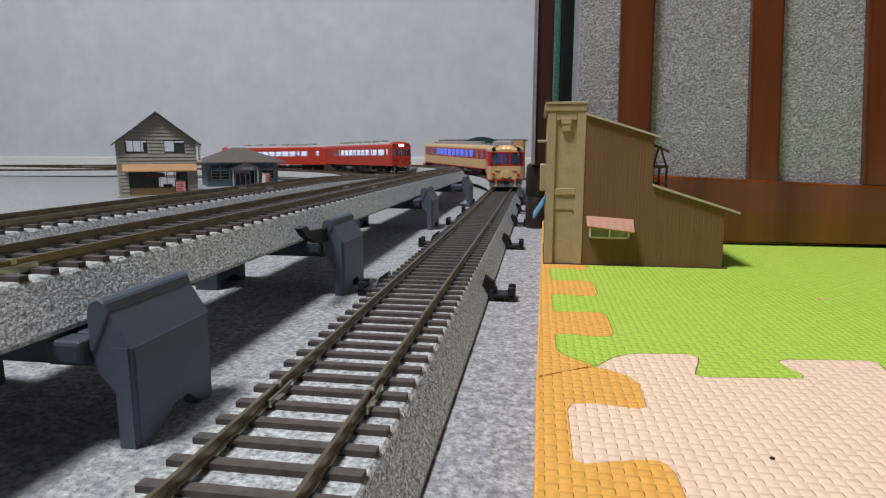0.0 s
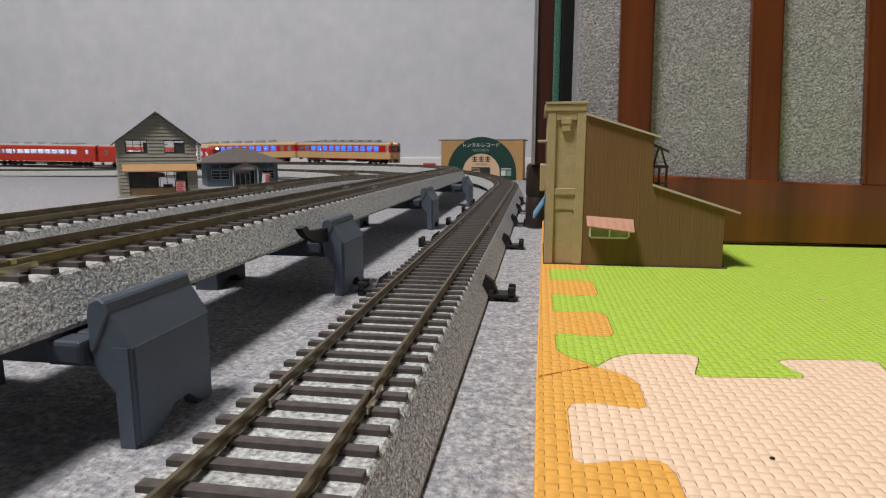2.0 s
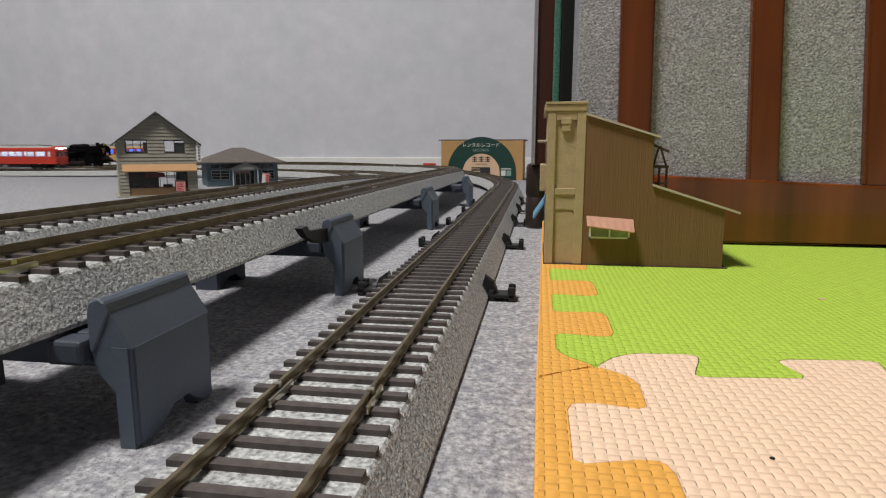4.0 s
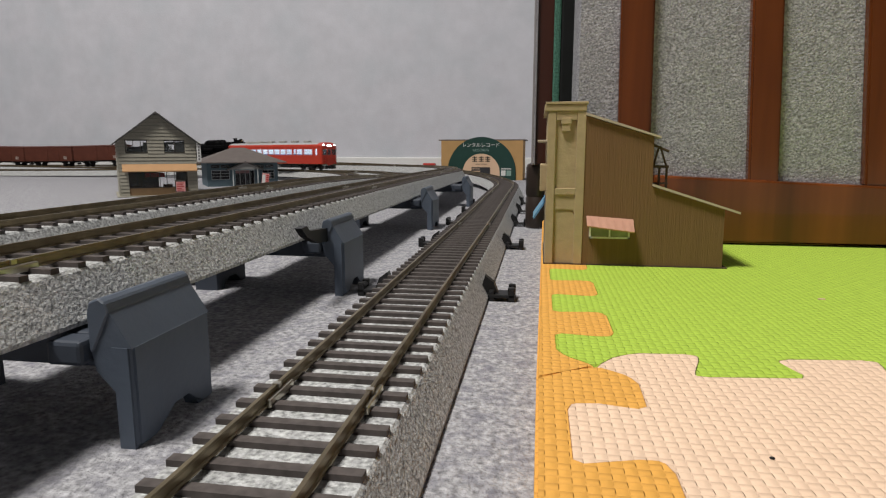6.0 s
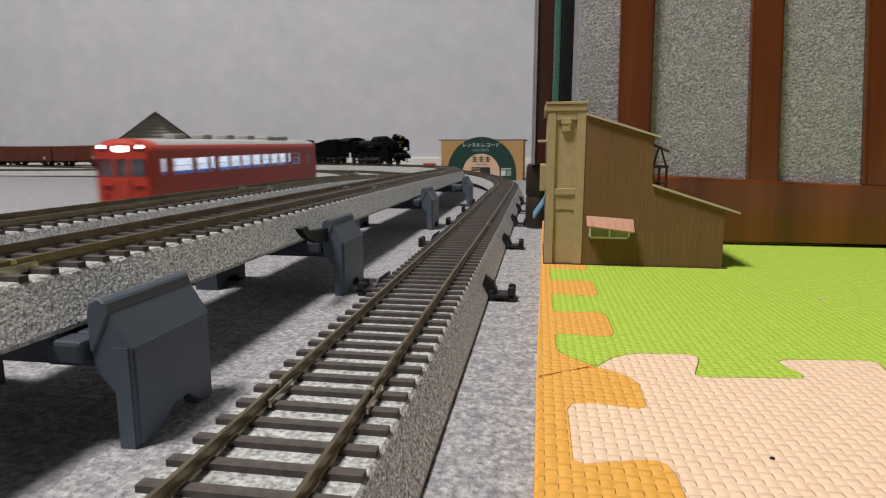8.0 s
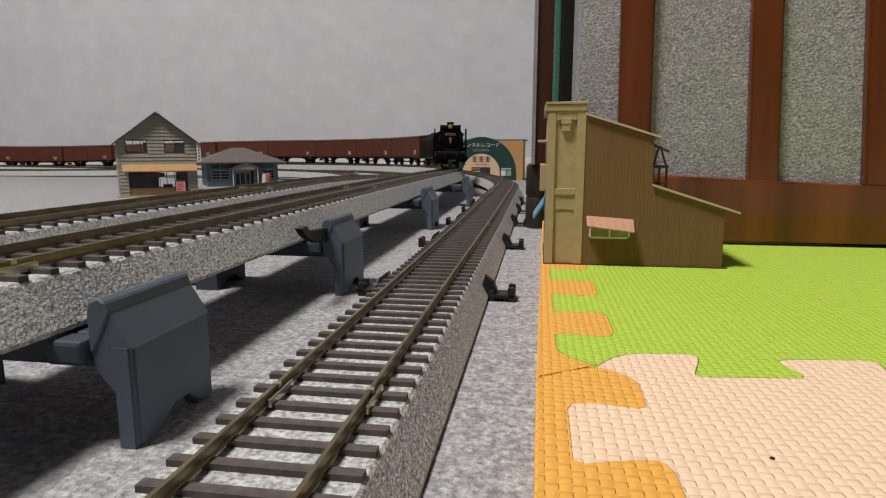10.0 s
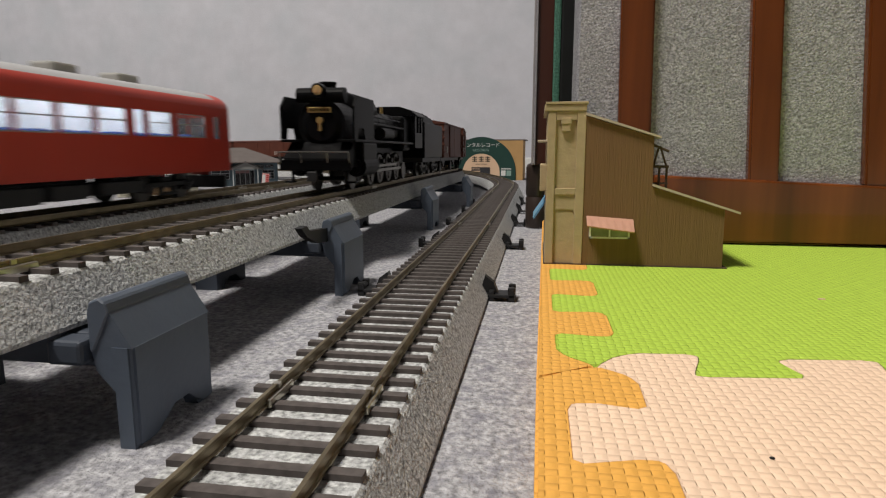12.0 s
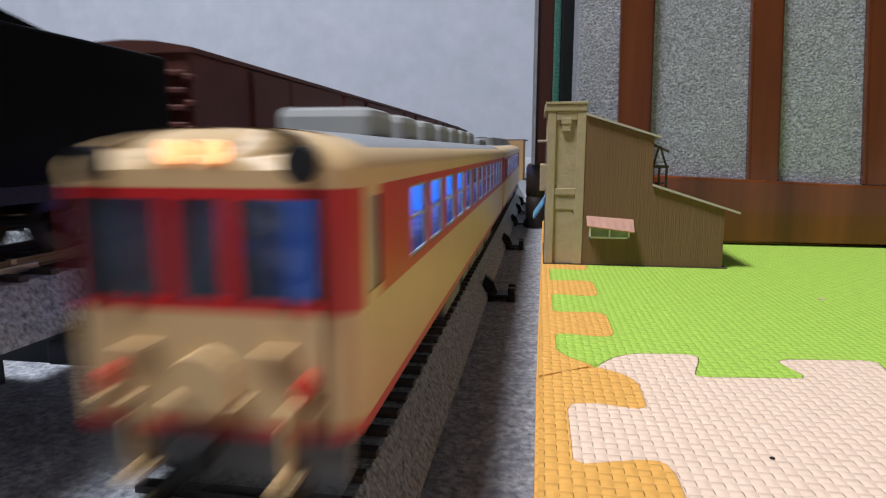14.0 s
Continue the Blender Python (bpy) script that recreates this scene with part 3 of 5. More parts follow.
# ---- brown paper model shop on the mat ----
def paper_shop():
    s = empty("model_shop", "brown paper model shop with beige parapet front on the mat", "model building")
    y0, y1 = 0.2475, 0.3020
    z = T
    bm = bmesh.new()
    prism(bm, [(0.0176, z), (0.0718, z), (0.0714, 0.0312), (0.0440, 0.0398), (0.0437, 0.0590), (0.0176, 0.0672)], "y", y0, y1)
    part("side_wall", bm, M["paper_brown"], s)
    # parapet tower with recessed panels
    bm = bmesh.new()
    box(bm, 0.0036, 0.0176, y0 + 0.0008, y1, z, 0.0690)
    part("front_block", bm, M["paper_beige"], s)
    for x0, x1 in ((0.0030, 0.0062), (0.0144, 0.0178)):
        bm = bmesh.new()
        box(bm, x0, x1, y0 - 0.0004, y1 + 0.0003, z, 0.0690, 0.0002)
        part("pilaster", bm, M["paper_beige"], s)
    for z0, z1 in ((0.0362, 0.0388), (0.0655, 0.0690)):
        bm = bmesh.new()
        box(bm, 0.0062, 0.0144, y0 - 0.0002, y0 + 0.0012, z0, z1, 0.0002)
        part("cross_band", bm, M["paper_beige"], s)
    bm = bmesh.new()
    prism(bm, [(0.0062, 0.0362), (0.0062, 0.0290), (0.0072, 0.0304), (0.0134, 0.0304), (0.0144, 0.0290), (0.0144, 0.0362)], "y", y0 + 0.0004, y0 + 0.0012)
    part("arch_panel", bm, M["paper_beige"], s)
    bm = bmesh.new()
    box(bm, 0.0085, 0.0119, y0 - 0.0007, y0 + 0.0012, 0.0612, 0.0652, 0.0002)
    box(bm, 0.0082, 0.0122, y0 - 0.0010, y0 + 0.0012, 0.0640, 0.0664, 0.0002)
    part("bracket_ornament", bm, M["paper_beige"], s)
    bm = bmesh.new()
    box(bm, 0.0016, 0.0178, y0 - 0.0008, y1 + 0.0006, 0.0690, 0.0716, 0.0003)
    box(bm, 0.0020, 0.0184, y0 - 0.0012, y1 + 0.0010, 0.0716, 0.0726, 0.0002)
    part("cornice", bm, M["paper_beige"], s)

    def slope(x0, z0, x1, z1, name):
        b = bmesh.new()
        prism(b, [(x0, z0), (x1, z1), (x1, z1 + 0.0008), (x0, z0 + 0.0010)], "y", y0 - 0.0012, y1 + 0.0010)
        return part(name, b, M["paper_roof"], s, "curled pale paper roof edge")
    slope(0.0176, 0.0674, 0.0462, 0.0584, "upper_roof")
    slope(0.0439, 0.0400, 0.0768, 0.0296, "lower_roof")
    # window with a pink awning
    bm = bmesh.new()
    box(bm, 0.0206, 0.0360, y0 - 0.0006, y0 + 0.0004, 0.0192, 0.0250)
    win = part("window", bm, M["shop_glass"], s)
    bm = bmesh.new()
    for a in ((0.0204, 0.0362, 0.0190, 0.0197), (0.0204, 0.0362, 0.0246, 0.0252), (0.0204, 0.0211, 0.0190, 0.0252), (0.0355, 0.0362, 0.0190, 0.0252), (0.0281, 0.0287, 0.0190, 0.0252)):
        box(bm, a[0], a[1], y0 - 0.0010, y0 - 0.0002, a[2], a[3])
    part("window_frame", bm, M["paper_white"], win)
    bm = bmesh.new()
    n = 12
    rows = []
    for k in range(n + 1):
        x, d = 0.0192 + 0.0182 * k / n, 0.0004 * (k % 2)
        rows.append([bm.verts.new(c) for c in ((x, y0, 0.0280 - 0.0012 * k / n), (x, y0 - 0.0052 - d, 0.0246 - 0.0022 * k / n), (x, y0 - 0.0050 - d, 0.0241 - 0.0022 * k / n), (x, y0, 0.0274 - 0.0012 * k / n))])
    for r0, r1 in zip(rows, rows[1:]):
        for j in range(4):
            bm.faces.new((r0[j], r0[(j + 1) % 4], r1[(j + 1) % 4], r1[j]))
    bm.faces.new(rows[0]), bm.faces.new(rows[-1][::-1])
    part("awning", bm, M["paper_pink"], s, "folded pink paper awning")
    # street-side awning in blue, sign and shelf on the facade
    bm = bmesh.new()
    prism(bm, [(0.0030, 0.0330), (-0.0022, 0.0250), (-0.0016, 0.0245), (0.0030, 0.0318)], "y", y0 + 0.016, y0 + 0.044)
    part("street_awning", bm, M["paper_blue"], s, "blue and green paper awning")
    bm = bmesh.new()
    box(bm, 0.0004, 0.0032, y0 + 0.006, y0 + 0.030, 0.0372, 0.0480, 0.0003)
    part("projecting_sign", bm, M["paper_beige"], s)
    bm = bmesh.new()
    box(bm, -0.0008, 0.0034, y0 + 0.004, y0 + 0.040, 0.0572, 0.0580, 0.0002)
    part("ledge", bm, M["paper_roof"], s)
    # little balcony behind the upper wall
    for x in (0.0445, 0.0472, 0.0500):
        bm = bmesh.new()
        box(bm, x - 0.0004, x + 0.0004, y0 + 0.0050, y0 + 0.0058, 0.0385, 0.0475)
        part("balcony_post", bm, M["paper_dark"], s)
    bm = bmesh.new()
    box(bm, 0.0437, 0.0506, y0 + 0.0046, y0 + 0.0062, 0.0470, 0.0480)
    box(bm, 0.0437, 0.0506, y0 + 0.0046, y0 + 0.0062, 0.0405, 0.0412)
    part("balcony_rail", bm, M["paper_dark"], s)
    bm = bmesh.new()
    cyl(bm, (0.0448, y0 + 0.0054, 0.0470), (0.0466, y0 + 0.0054, 0.0556), 0.0004, n=6)
    cyl(bm, (0.0500, y0 + 0.0054, 0.0470), (0.0470, y0 + 0.0054, 0.0556), 0.0004, n=6)
    cyl(bm, (0.0440, y0 + 0.0054, 0.0560), (0.0505, y0 + 0.0054, 0.0535), 0.0005, n=6)
    part("sign_frame", bm, M["paper_dark"], s)
    bm = bmesh.new()
    box(bm, 0.0026, 0.0735, y0 - 0.0006, y1 + 0.0006, T, T + 0.0005)
    part("base_card", bm, M["paper_dark"], s)
    return s


paper_shop()


# ---- model village ----
def boards(wall, x0, x1, z0, z1, holes, n, edges, mat, thick=0.0011, gap=0.00032):
    """Lap siding: each board is a piece of its own, cut at the openings and at the gable."""
    h = (z1 - z0) / n
    for k in range(n):
        a, b = z0 + k * h, z0 + (k + 1) * h - gap
        (la, ha), (lb, hb) = edges(a), edges(b)
        cuts = [(x0, x1)]
        for hx0, hx1, hz0, hz1 in holes:
            if a + h * 0.3 < hz1 and b - h * 0.3 > hz0:
                nxt = []
                for c, d in cuts:
                    if hx1 <= c or hx0 >= d:
                        nxt.append((c, d))
                    else:
                        nxt += [(c, hx0), (hx1, d)]
                cuts = nxt
        for c, d in cuts:
            if min(d, ha) - max(c, la) < 0.001:
                continue
            bm = bmesh.new()
            box(bm, c, d, -thick, 0, a, b)
            for v in bm.verts:
                lo, hi = (la, ha) if v.co.z < (a + b) / 2 else (lb, hb)
                v.co.x = min(max(v.co.x, lo), hi)
                if v.co.z > (a + b) / 2 and v.co.y < -thick / 2:
                    v.co.y = -thick * 0.45
            part("board", bm, mat, wall)


def frame_window(parent, x0, x1, z0, z1, y, bars, mat, glass_mat):
    bm = bmesh.new()
    t = 0.0007
    box(bm, x0, x1, y - 0.0004, y + 0.0008, z0, z0 + t)
    box(bm, x0, x1, y - 0.0004, y + 0.0008, z1 - t, z1)
    for x in [x0, x1 - t] + [x0 + (x1 - x0) * k - t / 2 for k in bars]:
        box(bm, x, x + t, y - 0.0004, y + 0.0008, z0, z1)
    w = part("window", bm, mat, parent)
    bm = bmesh.new()
    box(bm, x0, x1, y + 0.0001, y + 0.0003, z0, z1)
    part("pane", bm, glass_mat, w)
    return w


def village_house():
    """Two storeys, gable to the street, with a tan awning over a glazed shop front."""
    h = empty("village_house", "grey clapboard two-storey model house with tan awning", "model house")
    W, D, E, A = 0.0960, 0.0900, 0.0635, 0.0960
    wins = [(0.0090, 0.0355, 0.0505, 0.0655), (0.0560, 0.0820, 0.0505, 0.0655)]
    shop = (0.0105, 0.0830, 0.0, 0.0290)

    def gable(z):
        if z <= E:
            return (0, W)
        k = (z - E) / (A - E)
        return (W / 2 * k, W - W / 2 * k)
    bm = bmesh.new()
    box(bm, 0, shop[0], 0, 0.0015, 0, E)
    box(bm, shop[1], W, 0, 0.0015, 0, E)
    box(bm, shop[0], shop[1], 0, 0.0015, shop[3], wins[0][2])
    box(bm, wins[0][1], wins[1][0], 0, 0.0015, wins[0][2], E)
    box(bm, wins[1][1], shop[1], 0, 0.0015, wins[0][2], E)
    part_top = [(0, E + 0.002), (W, E + 0.002), (W / 2, A)]
    prism(bm, part_top, "y", 0, 0.0015)
    front = part("front_wall", bm, M["clapboard_gap_shade"], h)
    boards(front, 0, W, 0.0015, A - 0.002, wins + [shop], 23, gable, M["clapboard"])
    for x, nm in ((0, "west_wall"), (W - 0.0015, "east_wall")):
        bm = bmesh.new()
        box(bm, x, x + 0.0015, 0.0015, D, 0, E)
        wall = part("side_wall", bm, M["clapboard"], h)
        if x == 0:
            for k in range(11):
                b2 = bmesh.new()
                z0 = 0.0015 + k * 0.0056
                prism(b2, [(-0.0013, z0), (0, z0), (0, z0 + 0.0049), (-0.0005, z0 + 0.0049)], "y", 0.0, D)
                part("board", b2, M["clapboard"], wall)
    bm = bmesh.new()
    w = [(0.014, 0.036), (0.054, 0.078)]
    box(bm, 0.0015, W - 0.0015, D - 0.0015, D, 0.0, 0.006)
    box(bm, 0.0015, W - 0.0015, D - 0.0015, D, 0.026, 0.052)
    box(bm, 0.0015, w[0][0], D - 0.0015, D, 0, E)
    box(bm, w[0][1], w[1][0], D - 0.0015, D, 0, E)
    box(bm, w[1][1], W - 0.0015, D - 0.0015, D, 0, E)
    prism(bm, part_top, "y", D - 0.0015, D)
    part("back_wall", bm, M["clapboard"], h)
    bm = bmesh.new()
    box(bm, 0.0015, W - 0.0015, 0.0015, D - 0.0015, 0.0400, 0.0412)
    part("upper_floor", bm, M["interior_wood"], h)
    for s in (-1, 1):
        bm = bmesh.new()
        xe = W / 2 + s * (W / 2 + 0.0065)
        ze = E - 0.0048
        prism(bm, [(W / 2, A - 0.0002), (xe, ze), (xe, ze + 0.0018), (W / 2, A + 0.0020)], "y", -0.0060, D + 0.004)
        part("roof_slope", bm, M["roof_dark"], h)
    for a, k in zip(wins, ([0.36, 0.70], [0.50])):
        frame_window(h, a[0], a[1], a[2], a[3], 0.0002, k, M["frame_dark"], M["pane_clear"])
    bm = bmesh.new()
    prism(bm, [(0.0006, 0.0395), (-0.0070, 0.0300), (-0.0070, 0.0288), (0.0006, 0.0380)], "x", 0.0035, W - 0.0008)
    part("awning", bm, M["awning_tan"], h, "plain tan awning")
    bm = bmesh.new()
    box(bm, shop[0], shop[1], 0.0006, 0.0020, 0.0, 0.0098)
    part("shop_panel", bm, M["panel_tan"], h, "tan panelled shop front")
    frame_window(h, shop[0], shop[1], 0.0098, 0.0288, 0.0008, [0.14, 0.24, 0.36, 0.52, 0.64, 0.78], M["frame_dark"], M["pane_clear"])
    bm = bmesh.new()
    box(bm, 0.0660, 0.0800, -0.0052, -0.0040, 0.0040, 0.0185, 0.0004)
    brd = part("sign_board", bm, M["frame_dark"], h, "framed pink notice board")
    bm = bmesh.new()
    box(bm, 0.0672, 0.0788, -0.0056, -0.0052, 0.0050, 0.0165)
    part("notice", bm, M["notice_pink"], brd)
    bm = bmesh.new()
    for k in range(5):
        box(bm, 0.0682, 0.0682 + (0.0092, 0.0075, 0.0088, 0.0060, 0.0084)[k], -0.0058, -0.0056, 0.0146 - 0.0021 * k, 0.0155 - 0.0021 * k)
    part("print_lines", bm, M["sign_red"], brd)
    bm = bmesh.new()
    box(bm, W + 0.0006, W + 0.0058, -0.0042, -0.0032, 0.0400, 0.0640)
    part("hanging_sign", bm, M["paper_white"], h, "white vertical hanging sign")
    bm = bmesh.new()
    for k in range(6):
        box(bm, W + 0.0022, W + 0.0042, -0.0045, -0.0042, 0.0420 + 0.0036 * k, 0.0442 + 0.0036 * k)
    part("sign_lettering", bm, M["under_grey"], h)
    bm = bmesh.new()
    # partition added to darken the view through the shop window; the boxes are fittings
    box(bm, 0.002, 0.052, 0.070, 0.0715, 0.0012, 0.0400)
    for x in (0.012, 0.030, 0.055, 0.072):
        box(bm, x, x + 0.012, 0.030, 0.040, 0.0, 0.0120, 0.0006)
    part("partition_and_fitting", bm, M["interior_wood"], h)
    bm = bmesh.new()
    box(bm, 0.034, 0.060, 0.060, 0.0615, 0.0200, 0.0255)
    part("inside_banner", bm, M["sign_red"], h, "red banner inside the shop")
    bm = bmesh.new()
    box(bm, -0.0045, W + 0.0030, -0.0080, D + 0.003, 0.0, 0.0012)
    part("base_plate", bm, M["clapboard"], h)
    return h


def station_house():
    """Low hipped-roof station with a small gabled porch."""
    h = empty("station_house", "blue-green model station with brown hipped roof", "model station")
    W, D, E, A = 0.1120, 0.0760, 0.0370, 0.0575
    wins = [(0.0065, 0.0345, 0.0100, 0.0240), (0.0860, 0.1060, 0.0100, 0.0240)]
    door = (0.0430, 0.0740, 0.0, 0.0240)
    tops = [(0.0065, 0.0190, 0.0272, 0.0316), (0.0215, 0.0345, 0.0272, 0.0316), (0.0765, 0.0895, 0.0272, 0.0316), (0.0920, 0.1050, 0.0272, 0.0316)]
    holes = wins + [door] + tops
    xs = sorted({0, W} | {v for a in holes for v in a[:2]})
    zs = sorted({0, E} | {v for a in holes for v in a[2:]})
    bm = bmesh.new()
    for xa, xb in zip(xs, xs[1:]):
        for za, zb in zip(zs, zs[1:]):
            mx, mz = (xa + xb) / 2, (za + zb) / 2
            if not any(a[0] < mx < a[1] and a[2] < mz < a[3] for a in holes):
                box(bm, xa, xb, 0, 0.0015, za, zb)
    part("front_wall", bm, M["station_blue"], h)
    for a in ((0, 0.0015, 0.0015, D), (W - 0.0015, W, 0.0015, D), (0.0015, W - 0.0015, D - 0.0015, D)):
        bm = bmesh.new()
        box(bm, a[0], a[1], a[2], a[3], 0, E)
        part("side_wall", bm, M["station_blue"], h)
    o = 0.0125
    ridge = 0.0200
    v = [(-o, -o, E - 0.001), (W + o, -o, E - 0.001), (W + o, D + o, E - 0.001), (-o, D + o, E - 0.001), (W / 2 - ridge / 2, D / 2, A), (W / 2 + ridge / 2, D / 2, A)]
    for f in ((0, 1, 5, 4), (1, 2, 5), (2, 3, 4, 5), (3, 0, 4)):
        bm = bmesh.new()
        top = [bm.verts.new(v[i]) for i in f]
        low = [bm.verts.new((*v[i][:2], v[i][2] - 0.0014)) for i in f]
        bm.faces.new(top), bm.faces.new(low[::-1])
        for i in range(len(f)):
            j = (i + 1) % len(f)
            bm.faces.new((top[i], low[i], low[j], top[j]))
        part("roof_slope", bm, M["roof_brown"], h)
    for a in wins:
        frame_window(h, *a, 0.0003, [0.5], M["station_trim"], M["pane_clear"])
        bm = bmesh.new()
        for k in (0.33, 0.66):
            z = a[2] + (a[3] - a[2]) * k
            box(bm, a[0], a[1], -0.0001, 0.0008, z - 0.0003, z + 0.0003)
        part("glazing_bar", bm, M["station_trim"], h)
    for a in tops:
        frame_window(h, *a, 0.0003, [], M["frame_dark"], M["cab_glass"])
    frame_window(h, *door, 0.0012, [0.25, 0.52, 0.75], M["station_trim"], M["pane_clear"])
    bm = bmesh.new()
    prism(bm, [(0.0330, 0.0250), (0.0840, 0.0250), (0.0585, 0.0355)], "y", -0.0100, 0.0)
    part("porch_gable", bm, M["porch_grey"], h)
    for s in (-1, 1):
        bm = bmesh.new()
        prism(bm, [(0.0585, 0.0356), (0.0585 + s * 0.0290, 0.0236), (0.0585 + s * 0.0290, 0.0252), (0.0585, 0.0374)], "y", -0.0120, 0.001)
        part("porch_roof", bm, M["roof_dark"], h)
    for x in (0.0385, 0.0775):
        bm = bmesh.new()
        box(bm, x - 0.0008, x + 0.0008, -0.0092, -0.0076, 0.0, 0.0250)
        part("porch_post", bm, M["station_trim"], h)
    bm = bmesh.new()
    box(bm, 0.0440, 0.0720, 0.030, 0.0312, 0.0180, 0.0225)
    part("timetable", bm, M["notice_pink"], h)
    bm = bmesh.new()
    box(bm, 0.002, W - 0.002, 0.045, 0.047, 0, 0.035)
    part("inner_wall", bm, M["interior_dark"], h)
    return h


def banner_sign():
    o = empty("banner_sign", "leaning pink and white banner sign", "sign")
    bm = bmesh.new()
    box(bm, -0.0052, 0.0052, -0.0008, 0, 0, 0.0190)
    part("banner", bm, M["notice_pink"], o)
    bm = bmesh.new()
    box(bm, -0.0048, -0.0006, -0.0011, -0.0008, 0.0010, 0.0170)
    part("white_half", bm, M["paper_white"], o)
    bm = bmesh.new()
    for k in range(5):
        box(bm, 0.0008, 0.0044, -0.0011, -0.0008, 0.0022 + 0.0032 * k, 0.0042 + 0.0032 * k)
    part("print_lines", bm, M["sign_red"], o)
    return o


def text_mesh(body, size, mat, parent, m, name="sign_text", depth=0.0002):
    cu = bpy.data.curves.new("lettering", "FONT")
    cu.body, cu.size, cu.align_x, cu.align_y, cu.extrude, cu.resolution_u = body, size, "CENTER", "CENTER", depth, 2
    tmp = new("lettering", cu)
    me = bpy.data.meshes.new_from_object(tmp.evaluated_get(bpy.context.evaluated_depsgraph_get()))
    bpy.data.objects.remove(tmp)
    me.materials.clear()
    me.materials.append(mat)
    ob = new(name, me)
    ob.parent = parent
    ob.matrix_basis = m
    return ob


def record_shop():
    """Flat front with a great green arch, as in half a record, and a cream label with the entrance."""
    h = empty("record_shop", "tan model record shop with green record-shaped front", "model shop")
    W, D, E = 0.1490, 0.0560, 0.0705
    bm = bmesh.new()
    box(bm, 0, W, 0.0030, D, 0, E)
    part("wall", bm, M["shop_tan"], h)
    bm = bmesh.new()
    box(bm, -0.0050, W + 0.0040, 0.0034, D + 0.003, E, E + 0.0022, 0.0004)
    part("roof", bm, M["roof_brown"], h)
    cx, cz = 0.0745, 0.0150

    def stilted(r, z, y0, y1):
        """A round arch that stands on straight sides."""
        b = bmesh.new()
        pts = [(cx + r, 0.0)] + [(cx + r * math.cos(math.pi * k / 48), z + r * math.sin(math.pi * k / 48)) for k in range(49)] + [(cx - r, 0.0)]
        prism(b, pts, "y", y0, y1)
        return b
    part("record_disc", stilted(0.0620, cz, 0.0, 0.0030), M["record_green"], h, "dark green arched front")
    part("label_disc", stilted(0.0336, cz - 0.0014, -0.0010, 0.0), M["label_cream"], h, "cream label")
    bm = bmesh.new()
    box(bm, cx - 0.0175, cx + 0.0165, -0.0016, -0.0008, 0.0, 0.0230)
    part("entrance", bm, M["interior_dark"], h)
    bm = bmesh.new()
    box(bm, cx - 0.0170, cx - 0.0020, -0.0020, -0.0016, 0.0150, 0.0165)
    box(bm, cx - 0.0170, cx - 0.0020, -0.0020, -0.0016, 0.0195, 0.0205)
    part("shelf", bm, M["label_cream"], h)
    face = Matrix.Rotation(math.pi / 2, 4, "X")
    text_mesh("レンタルレコード", 0.0086, M["paper_white"], h, Matrix.Translation((cx - 0.0010, -0.0003, 0.0622)) @ face)
    text_mesh("RECORDS", 0.0066, M["sign_pale"], h, Matrix.Translation((cx - 0.0010, -0.0003, 0.0533)) @ face)
    bm = bmesh.new()
    for k in (-1, 0, 1):
        x = cx + k * 0.0118
        box(bm, x - 0.0044, x + 0.0044, -0.0013, -0.0010, 0.0402, 0.0414)
        box(bm, x - 0.0044, x + 0.0044, -0.0013, -0.0010, 0.0368, 0.0380)
        box(bm, x - 0.0044, x + 0.0044, -0.0013, -0.0010, 0.0332, 0.0344)
        box(bm, x - 0.0009, x + 0.0009, -0.0013, -0.0010, 0.0326, 0.0424)
    part("name_bars", bm, M["under"], h)
    bm = bmesh.new()
    box(bm, cx - 0.0100, cx + 0.0110, -0.0013, -0.0010, 0.0282, 0.0289)
    part("small_print", bm, M["under"], h)
    for x, m in ((0.1105, "paper_white"), (0.1205, "sign_pale")):
        bm = bmesh.new()
        box(bm, x, x + 0.0082, -0.0004, 0.0, 0.0080, 0.0175)
        part("poster", bm, M[m], h)
    bm = bmesh.new()
    box(bm, 0.1110, 0.1285, -0.0004, 0.0, 0.0195, 0.0212)
    part("notice_strip", bm, M["paper_white"], h)
    return h


def put(ob, x, y, rz, wide=1.0):
    ob.matrix_basis = pose(x, y, 0, 0, 0, rz) @ Matrix.Diagonal((wide, 1, 1, 1))
    return ob


put(village_house(), -0.4755, 0.6330, 38, 0.87)
put(station_house(), -0.4838, 0.8343, 36, 0.92)
put(banner_sign(), -0.4100, 0.8680, 36).matrix_basis @= Matrix.Rotation(0.12, 4, "Y")
put(record_shop(), -0.1780, 1.1060, -3)
bm = bmesh.new()
box(bm, -0.2660, -0.2380, 1.3900, 1.4050, 0.0, 0.0235, 0.0015)
tagged(link_mesh("eraser_box", bm, M["sign_red"]), "small red box against the baseboard", "box")


# ---- rolling stock ----
def outline(length, width, r):
    """Plan of a car body: points counter-clockwise with rounded corners, sides broken at the given stations later."""
    h, w = length / 2, width / 2
    pts = []
    for cx, cy, a0 in ((w - r, h - r, 0), (-w + r, h - r, 90), (-w + r, -h + r, 180), (w - r, -h + r, 270)):
        for k in range(4):
            a = radians(a0 + 30 * k)
            pts.append((cx + r * math.cos(a), cy + r * math.sin(a)))
    return pts


